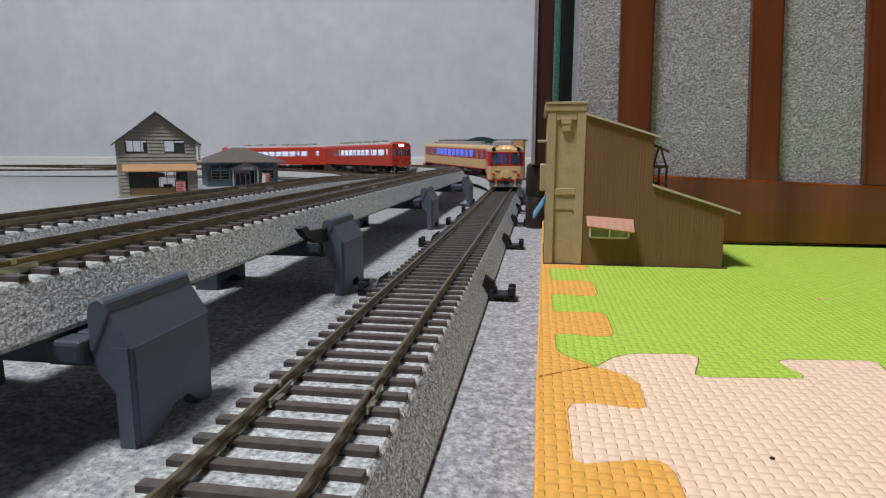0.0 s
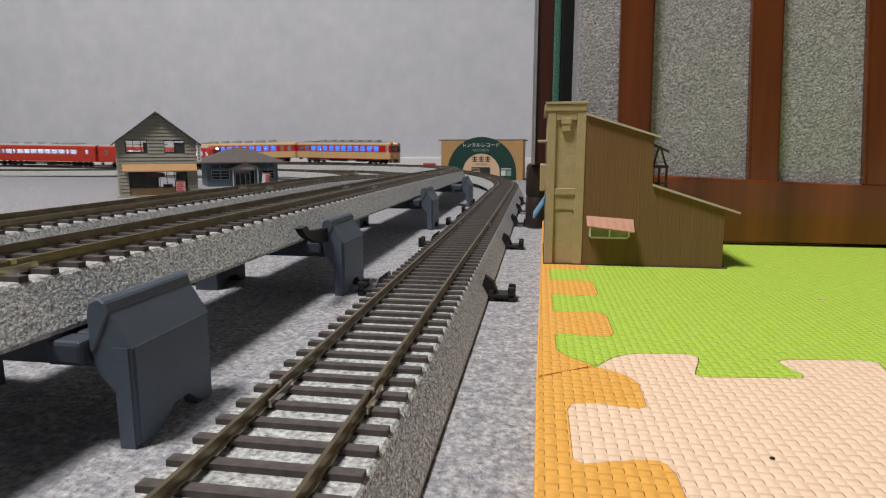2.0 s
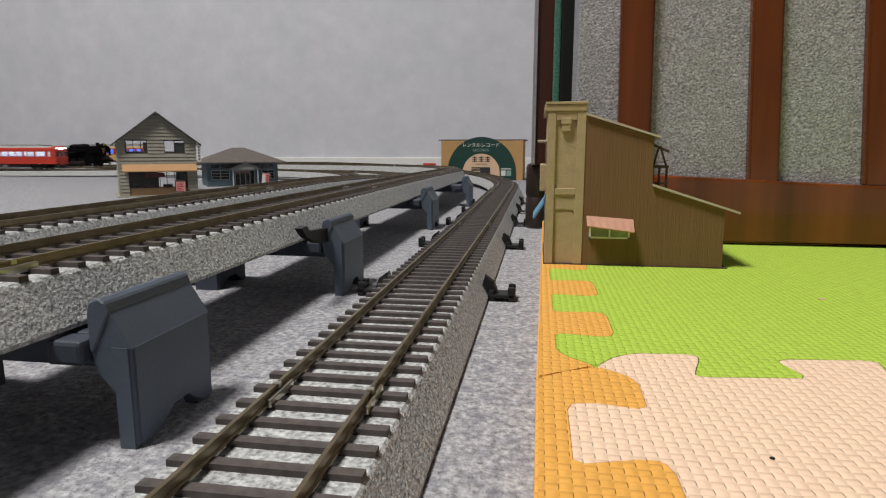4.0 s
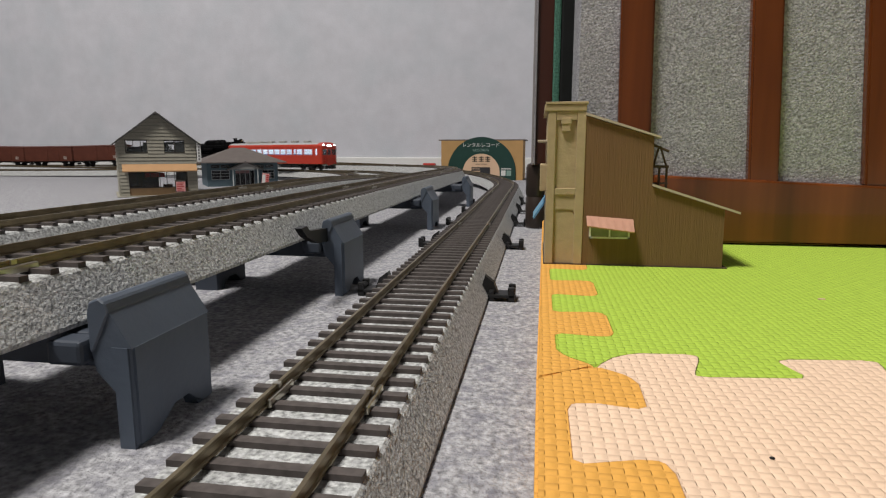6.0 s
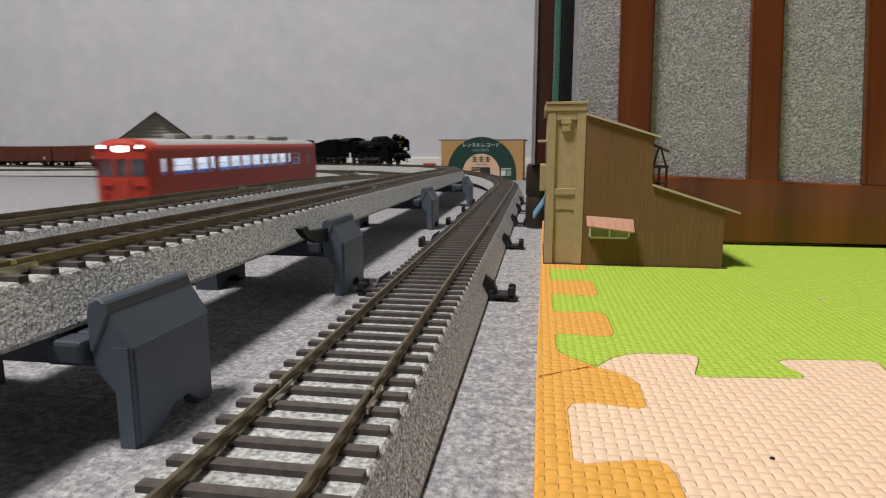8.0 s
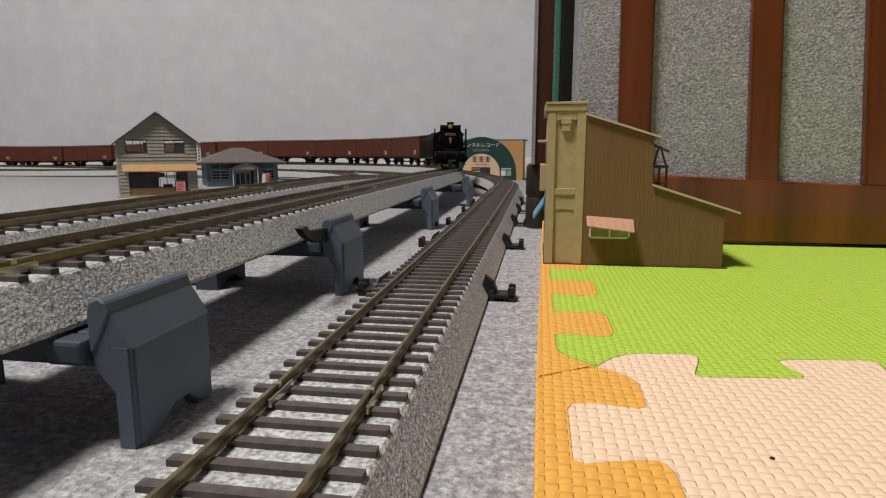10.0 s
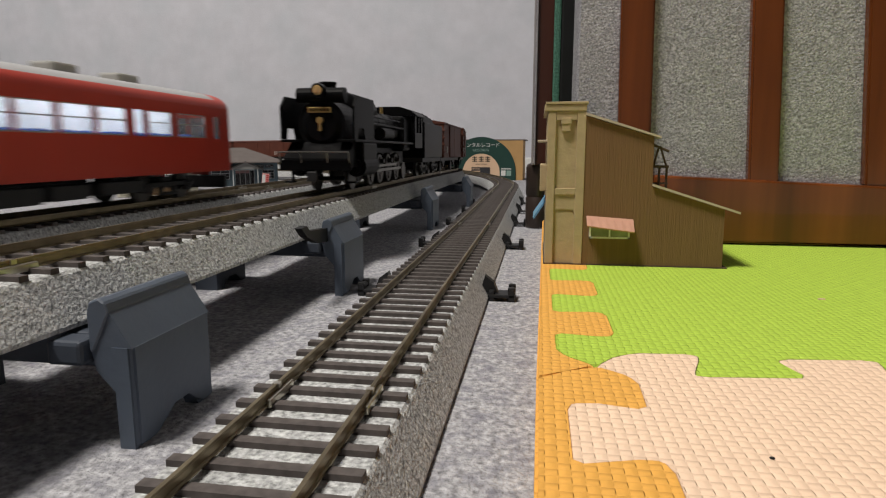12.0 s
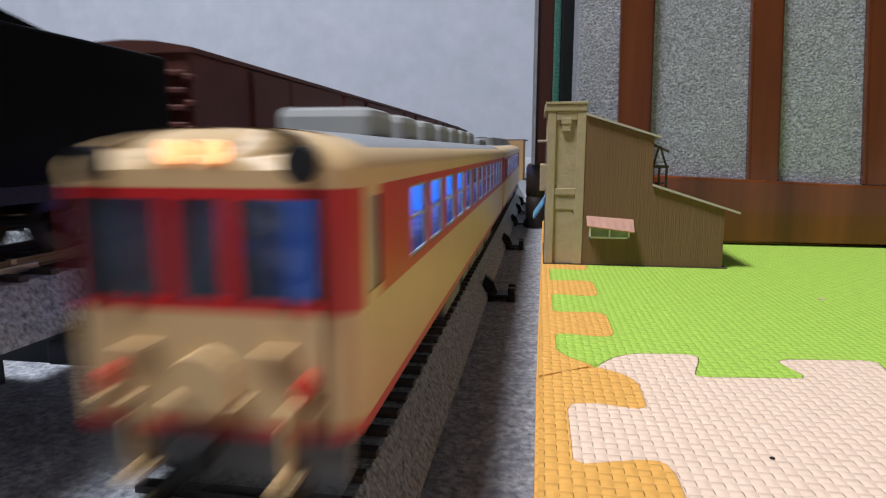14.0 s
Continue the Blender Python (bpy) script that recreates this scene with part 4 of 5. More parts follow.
def car_body(length, width, rows, side_holes, end_holes, paint, mats, corner=0.0035, roof=0.0085, dome=(0.006, 0.002), base=0.0):
    """A shell of columns round the plan and rows of height, with window openings that have reveals, and a vaulted roof.
    side_holes: (y0, y1, row); end_holes: {1: [(x0, x1, row)], -1: [...]}; paint(row, where) gives a material index."""
    bm = bmesh.new()
    h, w = length / 2, width / 2
    c = outline(length, width, corner)
    ys = sorted({v for a, b, _ in side_holes for v in (a, b)})
    xs = {e: sorted({v for a, b, _ in end_holes.get(e, []) for v in (a, b)}) for e in (1, -1)}
    loop = []
    for x, y in c[0:4]:
        loop.append((x, y, "corner"))
    loop += [(x, h, "front") for x in sorted(xs[1], reverse=True)]
    for x, y in c[4:8]:
        loop.append((x, y, "corner"))
    loop += [(-w, y, "left") for y in sorted(ys, reverse=True)]
    for x, y in c[8:12]:
        loop.append((x, y, "corner"))
    loop += [(x, -h, "back") for x in sorted(xs[-1])]
    for x, y in c[12:16]:
        loop.append((x, y, "corner"))
    loop += [(w, y, "right") for y in ys]
    n = len(loop)
    zs = rows
    grid = [[bm.verts.new((x, y, z)) for x, y, _ in loop] for z in zs]

    def hole(x0, y0, x1, y1, row):
        mx, my = (x0 + x1) / 2, (y0 + y1) / 2
        if abs(abs(mx) - w) < 1e-5:
            return any(a < my < b and row == r for a, b, r in side_holes)
        if abs(abs(my) - h) < 1e-5:
            return any(a < mx < b and row == r for a, b, r in end_holes.get(1 if my > 0 else -1, []))
        return False

    for r in range(len(zs) - 1):
        for i in range(n):
            j = (i + 1) % n
            (x0, y0, _), (x1, y1, _) = loop[i], loop[j]
            quad = [grid[r][i], grid[r][j], grid[r + 1][j], grid[r + 1][i]]
            if hole(x0, y0, x1, y1, r):
                d = Vector((y0 - y1, x1 - x0, 0)).normalized() * 0.0009
                inner = [bm.verts.new(v.co + d) for v in quad]
                for k in range(4):
                    f = bm.faces.new((quad[k], quad[(k + 1) % 4], inner[(k + 1) % 4], inner[k]))
                    f.material_index = len(mats) - 1
            else:
                f = bm.faces.new(quad)
                f.material_index = paint(r, (x0 + x1) / 2, (y0 + y1) / 2)
    prev = grid[-1]
    steps = 6
    for k in range(1, steps + 1):
        a = math.pi / 2 * k / steps
        row = []
        for x, y, _ in loop:
            ex = dome[0] if y > 0 else dome[1]
            fx = max(0.04, math.cos(a) ** 0.72)
            yy = y - math.copysign(ex * (1 - math.cos(a)), y) if abs(y) > h - corner - 1e-6 else y
            row.append(bm.verts.new((x * fx, yy, zs[-1] + roof * math.sin(a))))
        for i in range(n):
            j = (i + 1) % n
            f = bm.faces.new((prev[i], prev[j], row[j], row[i]))
            f.smooth = True
            f.material_index = paint(100 + k, (loop[i][0] + loop[j][0]) / 2, (loop[i][1] + loop[j][1]) / 2)
        prev = row
    f = bm.faces.new(prev)
    f.material_index = paint(106, 0, 0)
    f = bm.faces.new(grid[0][::-1])
    f.material_index = len(mats) - 1
    return bm


def wheelset(bm, y, r, gauge=0.0078):
    for s in (-1, 1):
        cyl(bm, (s * gauge, y, r), (s * (gauge + 0.0018), y, r), r, n=20)
        cyl(bm, (s * (gauge - 0.0004), y, r), (s * gauge, y, r), r + 0.0008, n=20)
    cyl(bm, (-gauge, y, r), (gauge, y, r), 0.001, n=8)


def bogie(parent, y, mat, base=0.027, wheel=0.0054):
    """Side frames, axle boxes, springs and two wheelsets."""
    bm = bmesh.new()
    for s in (-1, 1):
        x = s * 0.0118
        box(bm, x - 0.0008, x + 0.0008, y - base / 2 - 0.004, y + base / 2 + 0.004, 0.0058, 0.0078, 0.0003)
        for k in (-1, 1):
            box(bm, x - 0.0013, x + 0.0013, y + k * base / 2 - 0.0019, y + k * base / 2 + 0.0019, 0.0036, 0.0072, 0.0004)
            cyl(bm, (x, y + k * 0.0045, 0.0028), (x, y + k * 0.0045, 0.0062), 0.0014, n=8)
        box(bm, x - 0.0012, x + 0.0012, y - 0.006, y + 0.006, 0.0022, 0.0034, 0.0003)
    box(bm, -0.0115, 0.0115, y - 0.004, y + 0.004, 0.0060, 0.0095)
    b = part("bogie", bm, mat, parent)
    for k in (-1, 1):
        wm = bmesh.new()
        wheelset(wm, y + k * base / 2, wheel)
        part("wheelset", wm, M["wheel_steel"], b)
    return b


def underfloor(parent, length, mats, seed):
    rnd = random.Random(seed)
    y = -length * 0.24
    while y < length * 0.24:
        d = rnd.uniform(0.012, 0.03)
        for s in (-1, 1):
            bm = bmesh.new()
            w = rnd.uniform(0.006, 0.009)
            x1 = s * 0.0165
            box(bm, min(x1, x1 - s * w), max(x1, x1 - s * w), y, y + d * rnd.uniform(0.75, 0.95), rnd.uniform(0.0035, 0.005), 0.0095, 0.0005)
            part("equipment_box", bm, M[rnd.choice(mats)], parent)
        y += d + 0.002


def panes(parent, side_holes, end_holes, rows, length, width, side_mat, end_mat, small_mat):
    w, h = width / 2 - 0.0006, length / 2 - 0.0006
    for a, b, r in side_holes:
        for s in (-1, 1):
            bm = bmesh.new()
            box(bm, s * w - 0.0002, s * w + 0.0002, a - 0.0002, b + 0.0002, rows[r] - 0.0002, rows[r + 1] + 0.0002)
            win = part("window", bm, side_mat if b - a > 0.009 else small_mat, parent)
            if b - a > 0.009:
                fr = bmesh.new()
                zm = rows[r] + 0.55 * (rows[r + 1] - rows[r])
                x0 = s * (w + 0.0003)
                box(fr, x0 - 0.0002, x0 + 0.0002, a, b, zm - 0.0002, zm + 0.0002)
                box(fr, x0 - 0.0002, x0 + 0.0002, a, b, rows[r], rows[r] + 0.0005)
                box(fr, x0 - 0.0002, x0 + 0.0002, a, b, rows[r + 1] - 0.0004, rows[r + 1])
                box(fr, x0 - 0.0002, x0 + 0.0002, a, a + 0.0004, rows[r] + 0.0005, rows[r + 1] - 0.0004)
                box(fr, x0 - 0.0002, x0 + 0.0002, b - 0.0004, b, rows[r] + 0.0005, rows[r + 1] - 0.0004)
                part("window_frame", fr, M["aluminium"], win)
    for e, hs in end_holes.items():
        for a, b, r in hs:
            bm = bmesh.new()
            box(bm, a - 0.0002, b + 0.0002, e * h - 0.0002, e * h + 0.0002, rows[r] - 0.0002, rows[r + 1] + 0.0002)
            part("cab_window", bm, end_mat, parent)


def interior(parent, length, width, rows, glow, seat, lit):
    """Floor, seats and, in a lit car, the lighting board under the roof and a centre slab that glows by itself."""
    bm = bmesh.new()
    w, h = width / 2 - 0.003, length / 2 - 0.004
    # centre slab with its own emission, standing in for the lit inside
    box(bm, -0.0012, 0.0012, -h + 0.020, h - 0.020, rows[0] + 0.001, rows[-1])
    part("glow_lining", bm, glow if lit else M["interior_dark"], parent)
    bm = bmesh.new()
    y = -h + 0.02
    while y < h - 0.02:
        for s in (-1, 1):
            box(bm, *sorted((s * 0.004, s * w)), y, y + 0.0022, rows[0] + 0.001, rows[0] + 0.0165, 0.0006)
        y += 0.0115
    tagged(part("seat_row", bm, seat, parent), "blue seats inside the car")
    if lit:
        bm = bmesh.new()
        for s in (-1, 1):
            box(bm, *sorted((s * 0.006, s * 0.009)), -h + 0.015, h - 0.015, rows[-1] + 0.0012, rows[-1] + 0.0018)
        part("light_strip", bm, M["led"], parent)


def coupler(parent, y, s):
    bm = bmesh.new()
    box(bm, -0.0012, 0.0012, *sorted((y, y + s * 0.004)), 0.0060, 0.0085, 0.0003)
    box(bm, -0.0024, 0.0024, *sorted((y + s * 0.0035, y + s * 0.0050)), 0.0052, 0.0095, 0.0005)
    part("coupler", bm, M["under"], parent)


def gangway(parent, y, s, z0, z1):
    bm = bmesh.new()
    box(bm, -0.0062, 0.0062, *sorted((y, y + s * 0.0018)), z0, z1, 0.0006)
    part("gangway", bm, M["under"], parent)


EXPRESS_ROWS = [0.0088, 0.0102, 0.0230, 0.0244, 0.0354, 0.0366, 0.0385]
LOCAL_ROWS = [0.0112, 0.0130, 0.0248, 0.0262, 0.0362, 0.0378, 0.0402]


def express_car(label, cab_end, grey_roof, seed):
    """Cream car with a crimson window band; the cab at +y (1) or -y (-1)."""
    L, W = 0.2640, 0.0350
    car = empty("railcar", label, "railcar", "cream and crimson express railcars")
    sh = []
    q = cab_end
    if grey_roof:
        seats, first = 13, 0.0968
        small = ((q * 0.1232, 0.0040),)
    else:
        seats, first = 10, 0.0790
        small = ((q * 0.0943, 0.0075), (q * 0.1063, 0.0062), (q * 0.1232, 0.0040), (-q * 0.1005, 0.0070), (-q * 0.1170, 0.0085))
    for i in range(seats):
        y = q * (first - 0.0176 * i)
        sh.append((y - 0.0063, y + 0.0063, 3))
    for y0, d in small:
        sh.append((y0 - d / 2, y0 + d / 2, 3))
    eh = {q: [(-0.0142, -0.0046, 3), (-0.0026, 0.0026, 3), (0.0046, 0.0142, 3)], -q: [(-0.0135, -0.0085, 3), (0.0085, 0.0135, 3)]}
    mats = [M["cream"], M["crimson"], M["roof_grey"], M["interior_dark"]]

    def paint(r, x, y):
        if r >= 100:
            cab = y * q > L / 2 - 0.012
            return 2 if r >= (103 if grey_roof else 105) and not cab else 0
        if r == 0:
            return 1
        if r in (2, 3, 4):
            return 0 if abs(y) < L / 2 - 0.0036 and q * y > L / 2 - 0.0148 else 1
        return 0
    part("body", car_body(L, W, EXPRESS_ROWS, sh, eh, paint, mats, 0.0038, 0.0048, (0.010, 0.0015) if q > 0 else (0.0015, 0.010)), mats, car)
    panes(car, sh, eh, EXPRESS_ROWS, L, W, M["lit_blue_glass"], M["cab_glass"], M["frosted"])
    interior(car, L, W, EXPRESS_ROWS, M["lining_glow_blue"], M["seat_blue"], True)
    roof = 0.0385 + 0.0048
    if grey_roof:
        units = [(-0.084 + 0.0245 * i, 0.0150) for i in range(7)]
        for y, d in units:
            bm = bmesh.new()
            box(bm, -0.0086, 0.0086, y - d / 2, y + d / 2, roof - 0.0016, roof + 0.0045, 0.0016)
            part("roof_unit", bm, M["unit_grey"], car)
        bm = bmesh.new()
        box(bm, -0.0100, 0.0100, -q * 0.098 - 0.014, -q * 0.098 + 0.014, roof - 0.0012, roof + 0.0022, 0.0010)
        part("radiator_cover", bm, M["roof_grey"], car)
    else:
        for i in range(6):
            y = -0.070 + 0.0290 * i
            bm = bmesh.new()
            d = 0.0115 if i % 2 else 0.0098
            vs = cyl(bm, (0, y, roof - 0.0016), (0, y, roof + 0.0045), 0.0095, 0.0088, n=24)
            for v in vs:
                v.co.y = y + (v.co.y - y) * d / 0.0095
            part("roof_unit", bm, M["unit_grey"], car)
        bm = bmesh.new()
        box(bm, -0.0092, 0.0092, q * 0.092 - 0.010, q * 0.092 + 0.010, roof - 0.001, roof + 0.0024, 0.0008)
        part("radiator_cover", bm, M["roof_grey"], car)
    e = q * L / 2
    # cab end: lamp bar, marker lamps, tail lamps, rails, steps and plough
    bm = bmesh.new()
    box(bm, -0.0048, 0.0048, *sorted((e - q * 0.006, e - q * 0.0006)), 0.0388, 0.0420, 0.0014)
    hl = part("headlight_housing", bm, M["cream"], car)
    for s in (-1, 1):
        bm = bmesh.new()
        cyl(bm, (s * 0.0022, e - q * 0.003, 0.0404), (s * 0.0022, e + q * 0.0002, 0.0404), 0.0013, n=14)
        part("headlight", bm, M["lamp_warm"], hl, "lit warm headlight")
        bm = bmesh.new()
        cyl(bm, (s * 0.0120, e - q * 0.007, 0.0391), (s * 0.0120, e + q * 0.0006, 0.0391), 0.0019, n=16)
        part("marker_lamp", bm, M["under"], car)
        bm = bmesh.new()
        cyl(bm, (s * 0.0118, e - q * 0.001, 0.0150), (s * 0.0118, e + q * 0.0016, 0.0150), 0.0017, 0.0012, n=12)
        part("tail_lamp", bm, M["tail_red"], car, "red tail lamp")
        bm = bmesh.new()
        box(bm, *sorted((s * 0.0088, s * 0.0136)), *sorted((e, e + q * 0.0012)), 0.0122, 0.0128)
        box(bm, *sorted((s * 0.0060, s * 0.0104)), *sorted((e, e + q * 0.0010)), 0.0186, 0.0191)
        box(bm, *sorted((s * 0.0022, s * 0.0050)), *sorted((e, e + q * 0.0012)), 0.0125, 0.0130)
        part("hand_rail", bm, M["cream"], car)
        bm = bmesh.new()
        box(bm, *sorted((s * 0.0088, s * 0.0096)), *sorted((e - q * 0.002, e + q * 0.0012)), 0.0032, 0.0110, 0.0003)
        box(bm, *sorted((s * 0.0076, s * 0.0106)), *sorted((e - q * 0.002, e + q * 0.0016)), 0.0032, 0.0040)
        part("step", bm, M["cream"], car)
        bm = bmesh.new()
        cyl(bm, (s * 0.0105, e + q * 0.0006, 0.0236), (s * 0.0080, e + q * 0.0008, 0.0280), 0.00025, n=6)
        part("wiper", bm, M["under"], car)
    bm = bmesh.new()
    prism(bm, [(-0.0155, 0.0025), (0.0155, 0.0025), (0.0160, 0.0088), (-0.0160, 0.0088)], "y", *sorted((e - q * 0.0040, e - q * 0.0012)))
    part("plough", bm, M["under_grey"], car)
    bm = bmesh.new()
    cyl(bm, (0, e - q * 0.0005, 0.0148), (0, e + q * 0.0010, 0.0148), 0.0040, 0.0036, n=20)
    part("jumper_cover", bm, M["cream"], car)
    gangway(car, -e, -q, 0.0100, 0.0370)
    for s in (-1, 1):
        bogie(car, s * 0.0875, M["under_grey"])
        coupler(car, s * L / 2, s)
    underfloor(car, L, ["under", "under_grey", "under_grey"], seed)
    return car


def local_car(label, cab_end, lit_cab, seed, group):
    """Vermilion car with a pale grey roof; the cab at +y (1) or -y (-1)."""
    L, W = 0.2620, 0.0358
    single = lit_cab and not group
    q = cab_end
    car = empty("railcar", label, "railcar", group)
    sh = []
    for i in range(7):
        y = q * (0.0480 - 0.0166 * i)
        sh.append((y - 0.0072, y + 0.0072, 3))
    for y0, d in ((q * 0.1175, 0.0045), (q * 0.0975, 0.0210), (q * 0.0755, 0.0148), (q * 0.0628, 0.0058), (-q * 0.0660, 0.0058), (-q * 0.0800, 0.0140), (-q * 0.1110, 0.0060)):
        sh.append((y0 - d / 2, y0 + d / 2, 3))
    eh = {q: [(-0.0150, -0.0056, 3), (-0.0036, 0.0036, 3), (0.0056, 0.0150, 3)], -q: [(-0.0130, -0.0084, 3), (0.0084, 0.0130, 3)]}
    mats = [M["red"], M["roof_pale"], M["interior_dark"]]

    def paint(r, x, y):
        return 1 if r >= 103 and not (y * q > L / 2 - 0.010) else 0
    part("body", car_body(L, W, LOCAL_ROWS, sh, eh, paint, mats, 0.0030, 0.0076, (0.005, 0.0015) if q > 0 else (0.0015, 0.005)), mats, car)
    panes(car, sh, eh, LOCAL_ROWS, L, W, M["lit_white_glass"], M["cab_glass"], M["lit_white_glass"])
    interior(car, L, W, LOCAL_ROWS, M["lining_glow_white"], M["seat_blue"], True)
    roof = 0.0402 + 0.0076
    for i in range(6):
        y = (-0.088 + 0.0330 * i) * q
        bm = bmesh.new()
        box(bm, -0.0045, 0.0045, y - 0.0062, y + 0.0062, roof - 0.0006, roof + 0.0032, 0.0009)
        part("roof_ventilator", bm, M["unit_grey"], car)
    bm = bmesh.new()
    y = -q * 0.062
    box(bm, -0.0095, 0.0095, y - 0.020, y + 0.020, roof - 0.0012, roof + 0.0026, 0.0012)
    part("cooler", bm, M["unit_grey"], car)
    e = q * L / 2
    for s in (-1, 1):
        bm = bmesh.new()
        cyl(bm, (s * 0.0122, e - q * 0.0045, 0.0418), (s * 0.0122, e - q * 0.0002, 0.0418), 0.0022, n=16)
        part("headlight", bm, M["lamp_white"] if single else M["cab_glass"], car, "lit white headlight" if single else "dark headlight")
        bm = bmesh.new()
        cyl(bm, (s * 0.0125, e - q * 0.001, 0.0165), (s * 0.0125, e + q * 0.0010, 0.0165), 0.0014, n=12)
        part("tail_lamp", bm, M["tail_red"], car)
        bm = bmesh.new()
        cyl(bm, (s * 0.0098, e + q * 0.0010, 0.0130), (s * 0.0098, e + q * 0.0010, 0.0205), 0.0003, n=6)
        box(bm, *sorted((s * 0.0070, s * 0.0130)), *sorted((e, e + q * 0.0010)), 0.0120, 0.0126)
        box(bm, *sorted((s * 0.0060, s * 0.0140)), *sorted((e, e + q * 0.0010)), 0.0212, 0.0217)
        part("hand_rail", bm, M["red"], car)
        bm = bmesh.new()
        box(bm, *sorted((s * 0.0110, s * 0.0120)), *sorted((e - q * 0.003, e + q * 0.0005)), 0.0030, 0.0090, 0.0003)
        part("step", bm, M["under_grey"], car)
    bm = bmesh.new()
    box(bm, -0.0046, 0.0046, *sorted((e - q * 0.004, e + q * 0.0004)), 0.0396, 0.0438, 0.0016)
    part("destination_sign", bm, M["lamp_white"] if lit_cab else M["cab_glass"], car, "lit white destination sign" if lit_cab else "dark destination sign")
    bm = bmesh.new()
    box(bm, -0.0048, 0.0048, *sorted((e, e + q * 0.0008)), 0.0088, 0.0246, 0.0003)
    part("gangway_door", bm, M["red"], car)
    bm = bmesh.new()
    prism(bm, [(-0.0150, 0.0028), (0.0150, 0.0028), (0.0155, 0.0086), (-0.0155, 0.0086)], "y", *sorted((e - q * 0.0040, e - q * 0.0016)))
    part("plough", bm, M["under"], car)
    gangway(car, -e, -q, 0.0100, 0.0360)
    for s in (-1, 1):
        bogie(car, s * 0.0860, M["under"])
        coupler(car, s * L / 2, s)
    underfloor(car, L, ["under", "under_grey", "under"], seed)
    return car


def boxcar():
    """Covered wagon with ribbed ends, a sliding door and two axles."""
    w = empty("freight_wagon", "red-oxide brown covered freight wagon with ribbed ends", "freight wagon", "train of covered freight wagons")
    L, W = 0.1130, 0.0335
    bm = bmesh.new()
    box(bm, -W / 2, W / 2, -L / 2, L / 2, 0.0125, 0.0415, 0.0006)
    part("body", bm, M["boxcar"], w)
    bm = bmesh.new()
    prism(bm, [(-W / 2 - 0.0008, 0.0412), (W / 2 + 0.0008, 0.0412), (W / 2 + 0.0006, 0.0424), (0.008, 0.0440), (0, 0.0444), (-0.008, 0.0440), (-W / 2 - 0.0006, 0.0424)], "y", -L / 2 - 0.0006, L / 2 + 0.0006)
    part("roof", bm, M["boxcar"], w)
    for s in (-1, 1):
        for k in (-1, 1):
            bm = bmesh.new()
            x = s * (W / 2 + 0.0004)
            box(bm, x - 0.0007, x + 0.0007, *sorted((k * 0.0005, k * 0.0265)), 0.0130, 0.0405, 0.0003)
            part("door", bm, M["boxcar"], w)
            bm = bmesh.new()
            for z in (0.0175, 0.0235, 0.0295, 0.0355):
                box(bm, *sorted((s * 0.0152, s * 0.0176)), *sorted((k * (L / 2 - 0.0016), k * (L / 2 + 0.0014))), z - 0.0009, z + 0.0009, 0.0005)
            part("corner_ribs", bm, M["boxcar"], w)
            bm = bmesh.new()
            y0 = k * 0.0400
            box(bm, x - 0.0003, x + 0.0003, y0 - 0.0026, y0 - 0.0012, 0.0165, 0.0225)
            box(bm, x - 0.0003, x + 0.0003, y0 + 0.0012, y0 + 0.0026, 0.0165, 0.0225)
            if k > 0:
                part("lettering", bm, M["white_mark"], w)
            else:
                bm.free()
    for k in (-1, 1):
        bm = bmesh.new()
        for z in (0.0165, 0.0205, 0.0245, 0.0285, 0.0325, 0.0365):
            box(bm, -0.0155, 0.0155, *sorted((k * (L / 2 - 0.0004), k * (L / 2 + 0.0011))), z - 0.0008, z + 0.0008, 0.0004)
        part("end_ribs", bm, M["boxcar"], w)
        ax = bmesh.new()
        wheelset(ax, k * 0.0330, 0.0054)
        for s in (-1, 1):
            box(ax, s * 0.0118 - 0.0008, s * 0.0118 + 0.0008, k * 0.0330 - 0.009, k * 0.0330 + 0.009, 0.0080, 0.0092, 0.0003)
            prism(ax, [(k * 0.0330 - 0.0065, 0.0125), (k * 0.0330 - 0.0022, 0.0042), (k * 0.0330 + 0.0022, 0.0042), (k * 0.0330 + 0.0065, 0.0125)], "x", s * 0.0118 - 0.0006, s * 0.0118 + 0.0006)
        part("axle", ax, M["under"], w)
        coupler(w, k * L / 2, k)
    bm = bmesh.new()
    box(bm, -0.0140, 0.0140, -L / 2, L / 2, 0.0098, 0.0126)
    part("underframe", bm, M["under"], w)
    return w


